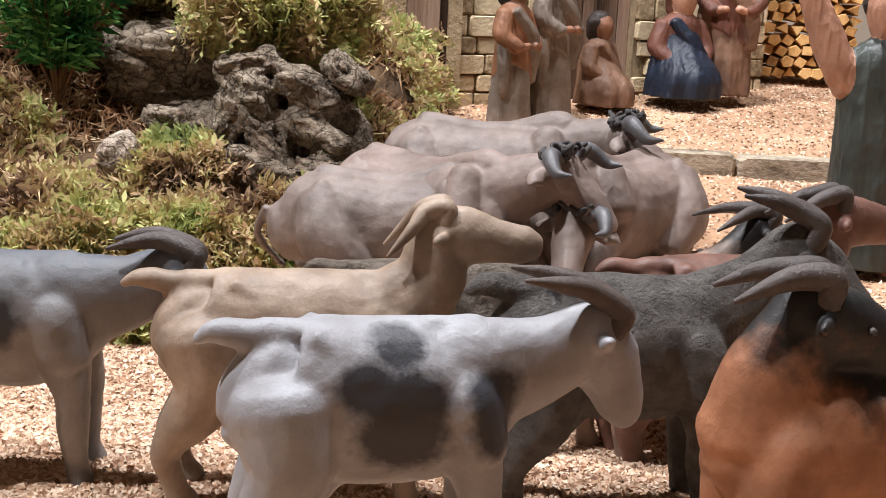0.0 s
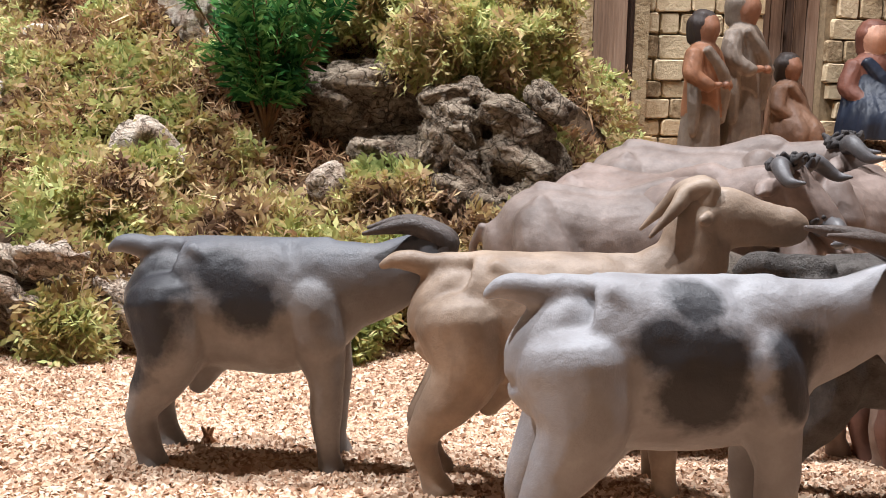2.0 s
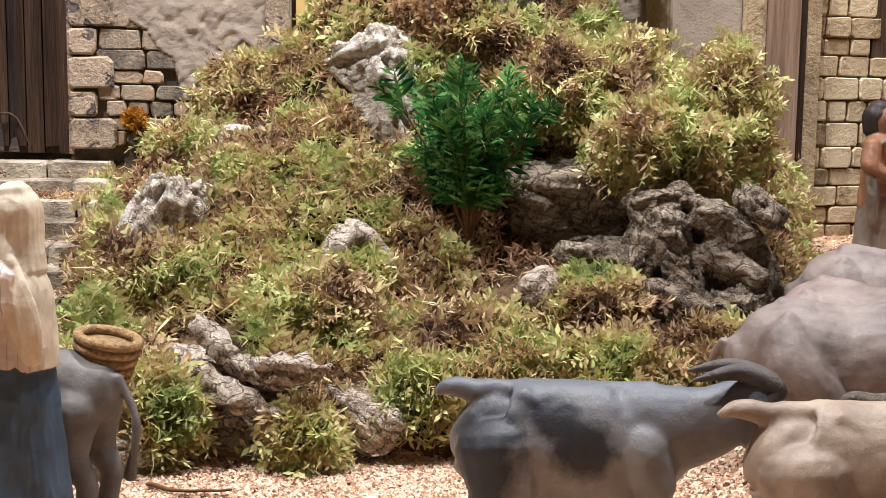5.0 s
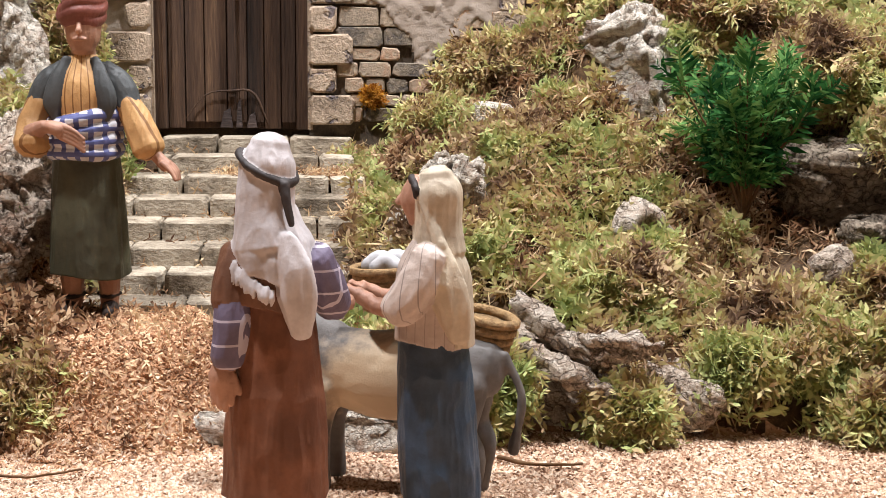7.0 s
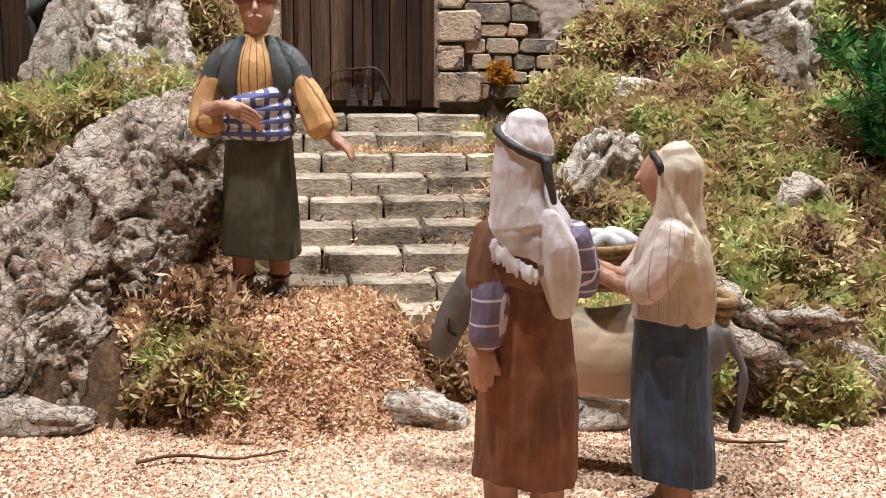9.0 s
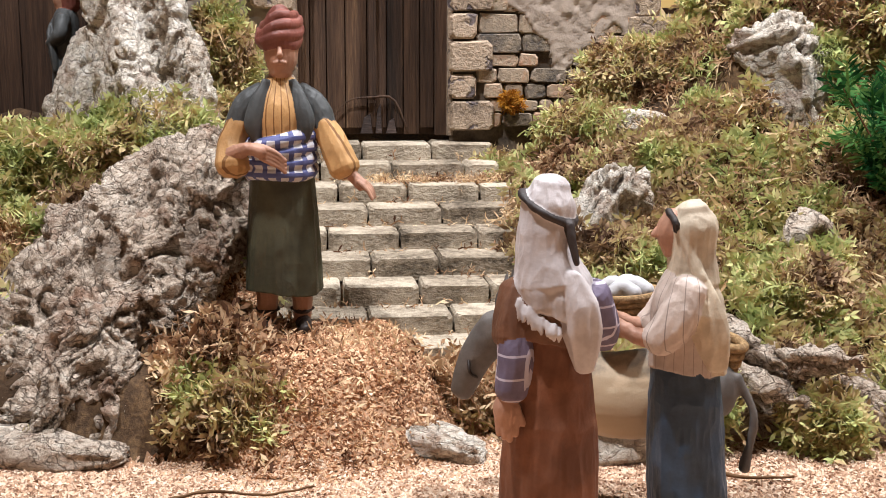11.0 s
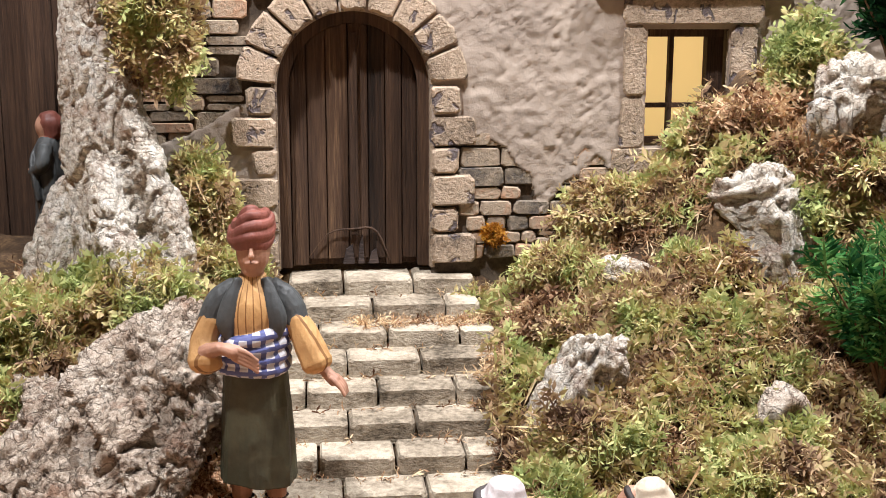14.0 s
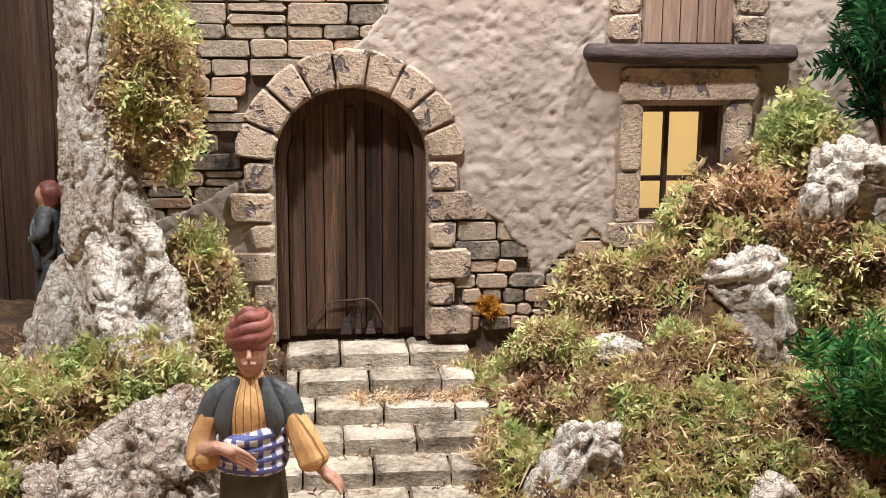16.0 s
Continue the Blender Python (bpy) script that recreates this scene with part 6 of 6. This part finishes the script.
def simple_person(label, at, turn, tall, robe, cloak, skin, cover, seated=False, group="villagers", stout=1.25):
    """A robed statuette; the front is towards -y."""
    k = tall / 0.2
    f = Shape()
    if seated:
        f.robe([(0.0, 0.036 * k, 0.038 * k, 0, -0.012 * k), (0.03 * k, 0.034 * k, 0.036 * k, 0, -0.012 * k), (0.06 * k, 0.024 * k, 0.026 * k, 0, 0), (0.09 * k, 0.02 * k, 0.016 * k, 0, 0.004 * k)], 0, 7, 0.06)
        d = -0.06 * k
    else:
        f.robe([(0.0, 0.027 * k, 0.022 * k, 0, 0), (0.05 * k, 0.024 * k, 0.02 * k, 0, 0), (0.1 * k, 0.02 * k, 0.016 * k, 0, 0), (0.13 * k, 0.018 * k, 0.015 * k, 0, 0)], 0, 8, 0.06)
        d = 0.0
    f.robe([(0.075 * k + d, 0.024 * k, 0.019 * k, 0, 0), (0.12 * k + d, 0.023 * k, 0.017 * k, 0, 0), (0.15 * k + d, 0.022 * k, 0.015 * k, 0, 0), (0.163 * k + d, 0.01 * k, 0.009 * k, 0, 0)], 1, 6, 0.05, hang=0.01 * k)
    f.tube([(0, -0.001 * k, 0.158 * k + d), (0, -0.002 * k, 0.178 * k + d), (0, -0.001 * k, 0.19 * k + d)], (0.009 * k, 0.0135 * k, 0.012 * k), 2, 16)
    f.tube([(0, 0.006 * k, 0.165 * k + d), (0, 0.004 * k, 0.185 * k + d), (0, 0.002 * k, 0.195 * k + d)], (0.0135 * k, 0.016 * k, 0.0128 * k), 3, 16)
    for s in (1, -1):
        f.tube([(0.019 * k * s, 0, 0.148 * k + d), (0.027 * k * s, -0.004 * k, 0.12 * k + d), (0.017 * k * s, -0.018 * k, 0.105 * k + d)], (0.0095 * k, 0.01 * k, 0.008 * k), 1, 12)
        f.tube([(0.017 * k * s, -0.018 * k, 0.105 * k + d), (0.006 * k * s, -0.024 * k, 0.108 * k + d)], (0.005 * k, 0.004 * k), 2, 8)
    f.tube([(-0.014 * k, -0.013 * k, 0.152 * k + d), (0.004 * k, -0.02 * k, 0.125 * k + d), (0.019 * k, -0.016 * k, 0.098 * k + d), (0.022 * k, -0.012 * k, 0.06 * k + d)], (0.006 * k, 0.008 * k, 0.009 * k, 0.006 * k), 0, 12, 0.6, folds=4, depth=0.12)
    f.tube([(-0.02 * k, 0.0, 0.13 * k + d), (-0.025 * k, -0.006 * k, 0.09 * k + d), (-0.024 * k, -0.006 * k, 0.045 * k + max(d, -0.03 * k))], (0.008 * k, 0.009 * k, 0.006 * k), 0, 12, 0.7, folds=4, depth=0.12)
    f.v = [v * np.array([stout, stout, 1.0]) for v in f.v]
    return person(label, at, turn, f, [robe, cloak, skin, cover], group, 0.0011, 0.0005)


GREYROBE = paint("grey_robe", rgb(132, 118, 106), 0.55, 0.6)
BROWNROBE = paint("brown_robe", rgb(124, 92, 72), 0.55, 0.6)
BLUE = paint("blue_dress", rgb(34, 42, 58), 0.55, 0.5)
RED = paint("red_coat", rgb(112, 70, 56), 0.6, 0.6)
simple_person("clay woman in grey cloak over a brown dress", (0.056, 1.085, 0.098), 55, 0.14, GREYROBE, paint("orange_dress", rgb(146, 100, 72), 0.55, 0.6), DARKSKIN, HAIR)
simple_person("bearded clay old man in a grey hooded cloak", (0.096, 1.13, 0.105), 55, 0.155, GREYROBE, GREYROBE, DARKSKIN, GREYROBE)
simple_person("small seated clay boy in brown", (0.15, 1.19, 0.112), 50, 0.13, BROWNROBE, BROWNROBE, DARKSKIN, HAIR, True)
simple_person("kneeling clay woman in dark blue dress", (0.236, 1.22, 0.122), 20, 0.165, BLUE, RED, SKIN, RED, True)
simple_person("clay man in red-brown coat with ochre trim", (0.29, 1.235, 0.124), -10, 0.165, BROWNROBE, RED, SKIN, HAIR)
simple_person("clay man with red cap and grey clothes behind the trunk", (-1.066, 0.945, 0.205), -70, 0.12, CHARCOAL, CHARCOAL, SKIN, TURBAN, group="")

# the herdsman beside the oxen: bare arm, dark green tunic
f = Shape()
f.robe([(0.06, 0.03, 0.024, 0, 0), (0.1, 0.027, 0.021, 0, 0), (0.15, 0.027, 0.02, 0, 0), (0.19, 0.028, 0.018, 0, 0), (0.205, 0.012, 0.011, 0, 0)], 0, 7, 0.05)
f.tube([(0, 0, 0.2), (0, -0.002, 0.222), (0, 0, 0.238)], (0.01, 0.017, 0.014), 1, 16)
f.tube([(0, 0.004, 0.225), (0, 0.002, 0.244)], (0.018, 0.013), 2, 16)
f.tube([(-0.022, 0, 0.175), (-0.036, -0.002, 0.196), (-0.054, -0.002, 0.232)], (0.0115, 0.011, 0.008), 1, 14)
f.tube([(0.024, 0, 0.18), (0.04, -0.002, 0.15), (0.042, -0.006, 0.12)], (0.011, 0.01, 0.008), 1, 14)
for s in (1, -1):
    f.tube([(0.013 * s, 0, 0.072), (0.0135 * s, 0, 0.062), (0.014 * s, -0.01, 0.058)], (0.009, 0.008, 0.006), 1, 12)
f.v = [v - np.array([0, 0, 0.055]) for v in f.v]
person("clay herdsman with raised bare arm and dark green tunic", (0.274, 0.735, 0.055), 0, f, [paint("green_tunic", rgb(74, 80, 76), 0.55, 0.4), SKIN, HAIR])

# ---- the second house, terrace kerb, wood pile and plank wall ----
ANG2, ORIGIN2 = radians(25), np.array([-0.03, 1.15, 0.0])


def on_wall2(s, out, z):
    return (ORIGIN2[0] + math.cos(ANG2) * s + math.sin(ANG2) * out, ORIGIN2[1] + math.sin(ANG2) * s - math.cos(ANG2) * out, z)


def slab2(s0, s1, z0, z1, front, back, name, material, parent, label="", bevel=0.0008):
    v, fc = solid([(s0, z0), (s1, z0), (s1, z1), (s0, z1)], front, back, bevel, on_wall2)
    return part(name, mesh(name, v, fc, material, False), parent, label)


stone_house = thing("stone_house", "honey-coloured stone house with arched plank door", "house")
slab2(-0.12, 0.172, 0.05, 0.46, 0, -0.05, "wall_core", PALEMORTAR, stone_house)
slab2(0.246, 0.42, 0.05, 0.46, 0, -0.05, "wall_core", PALEMORTAR, stone_house)
slab2(0.172, 0.246, 0.315, 0.46, 0, -0.05, "wall_core", PALEMORTAR, stone_house)
slab2(0.17, 0.248, 0.05, 0.34, -0.02, -0.03, "door_back", GREYWOOD, stone_house)
for a, b in zip(np.linspace(0.172, 0.246, 6), np.linspace(0.172, 0.246, 6)[1:]):
    slab2(a + 0.0006, b - 0.0006, 0.1, 0.325, -0.011 + rnd.uniform(-0.001, 0.001), -0.02, "door_plank", GREYWOOD, stone_house)
slab2(0.204, 0.212, 0.1, 0.32, -0.006, -0.012, "door_batten", DARKWOOD, stone_house)
z = 0.075
while z < 0.455:
    h = rnd.uniform(0.017, 0.025)
    s = 0.038 + rnd.uniform(-0.02, 0)
    while s < 0.42:
        w = rnd.uniform(0.02, 0.042)
        a, b = max(s, 0.036), min(s + w, 0.42)
        arch = 0.285 + math.sqrt(max(0, 0.037**2 - ((a + b) / 2 - 0.209) ** 2)) if 0.172 < (a + b) / 2 < 0.246 else 0
        for edge in (0.172, 0.246):
            if a < edge < b and z < 0.3:
                (a, b) = (a, edge) if edge == 0.172 else (edge, b)
        if b - a > 0.004 and z > arch and not (0.098 < (a + b) / 2 < 0.132 and 0.27 < z < 0.36):
            o = rounded([(a + 0.0008, z), (b - 0.0008, z), (b - 0.0008, z + h - 0.0015), (a + 0.0008, z + h - 0.0015)], 0.002, 0.0006, rnd)
            v, fc = solid(o, 0.005 + rnd.uniform(-0.001, 0.0015), -0.004, 0.0016, on_wall2)
            part("stone", mesh("stone", v, fc, HONEYSTONE, False), stone_house)
        s += w
    z += h
slab2(0.1, 0.128, 0.265, 0.375, 0.004, -0.006, "shutter", DARKWOOD, stone_house, "dark brown wooden shutter")
slab2(-0.118, -0.046, 0.05, 0.46, 0.006, 0.0005, "plaster_strip", PLASTER, stone_house, "cream plaster beside the posts")
slab2(-0.022, 0.008, 0.05, 0.46, 0.022, 0.0, "post", GREYWOOD, stone_house, "weathered brown wooden post")
slab2(0.009, 0.02, 0.05, 0.46, 0.014, 0.0, "post", DARKWOOD, stone_house, "dark brown wooden post")
slab2(0.021, 0.037, 0.05, 0.46, 0.012, 0.0, "quoin", HONEYSTONE, stone_house)
slab2(-0.045, -0.023, 0.05, 0.46, 0.012, 0.0, "quoin", HONEYSTONE, stone_house)
slab2(-0.13, 0.43, 0.46, 0.475, 0.02, -0.06, "wall_cap", HONEYSTONE, stone_house)

kerb = thing("kerb", "low grey stone kerb edging the terrace", "kerb", kind="structure")
x = -0.02
while x < 0.7:
    w = rnd.uniform(0.07, 0.1)
    zz = float(base_height(np.array([x + w / 2]), np.array([0.985]))[0])
    o = rounded([(x + 0.001, zz - 0.01), (x + w - 0.001, zz - 0.01), (x + w - 0.001, zz + 0.019), (x + 0.001, zz + 0.019)], 0.003, 0.0006, rnd)
    v, fc = solid(o, 0.0, -0.022, 0.003, lambda s, out, z: (s, 0.99 - out, z))
    part("kerb_stone", mesh("kerb_stone", v, fc, STEPSTONE, False), kerb)
    x += w

pile = thing("wood_pile", "stack of split firewood, pale cut ends showing", "wood pile")
for row in range(9):
    for col in range(9):
        c = (0.335 + col * 0.0155 + rnd.uniform(-0.002, 0.002) + (row % 2) * 0.007, 0.142 + row * 0.0125 + rnd.uniform(-0.001, 0.001))
        k = rnd.choice((3, 4, 4, 5))
        a0 = rnd.uniform(0, 6)
        o = [(c[0] + 0.0085 * math.cos(a0 + 2 * math.pi * i / k), c[1] + 0.0072 * math.sin(a0 + 2 * math.pi * i / k)) for i in range(k)]
        d = rnd.uniform(-0.004, 0.004)
        v, fc = solid(o, d, -0.06, 0.0006, lambda s, out, z: (s, 1.36 - out, z))
        part("log", mesh("log", v, fc, SPLITWOOD, False), pile)

plank_wall = thing("plank_wall", "dark grey-brown upright plank wall", "wall", kind="structure")
x = -1.5
while x < -0.98:
    w = rnd.uniform(0.022, 0.036)
    v, fc = box((x + 0.0006, 0.99 + rnd.uniform(-0.002, 0.002), 0.1), (x + w - 0.0006, 1.02, 0.6))
    part("board", mesh("board", v, fc, DARKWOOD, False), plank_wall)
    x += w

# plain walls and ceiling that close the room
ROOM = grainy("room_paint", [(0.3, rgb(150, 140, 128)), (0.7, rgb(176, 166, 152))], 3, 80, 0.9, 0.0004)
for name, lo, hi in (("wall_north", (-3, 2.2, -0.2), (3, 2.3, 2.6)), ("wall_south", (-3, -2.1, -0.2), (3, -2.0, 2.6)), ("wall_west", (-3.1, -2.1, -0.2), (-3, 2.3, 2.6)), ("wall_east", (3, -2.1, -0.2), (3.1, 2.3, 2.6)), ("ceiling", (-3.1, -2.1, 2.6), (3.1, 2.3, 2.7))):
    thing(name, "plain wall closing the room" if name != "ceiling" else "plain room ceiling", "wall" if name != "ceiling" else "ceiling", kind="structure", data=mesh(name, *box(lo, hi), ROOM, False))
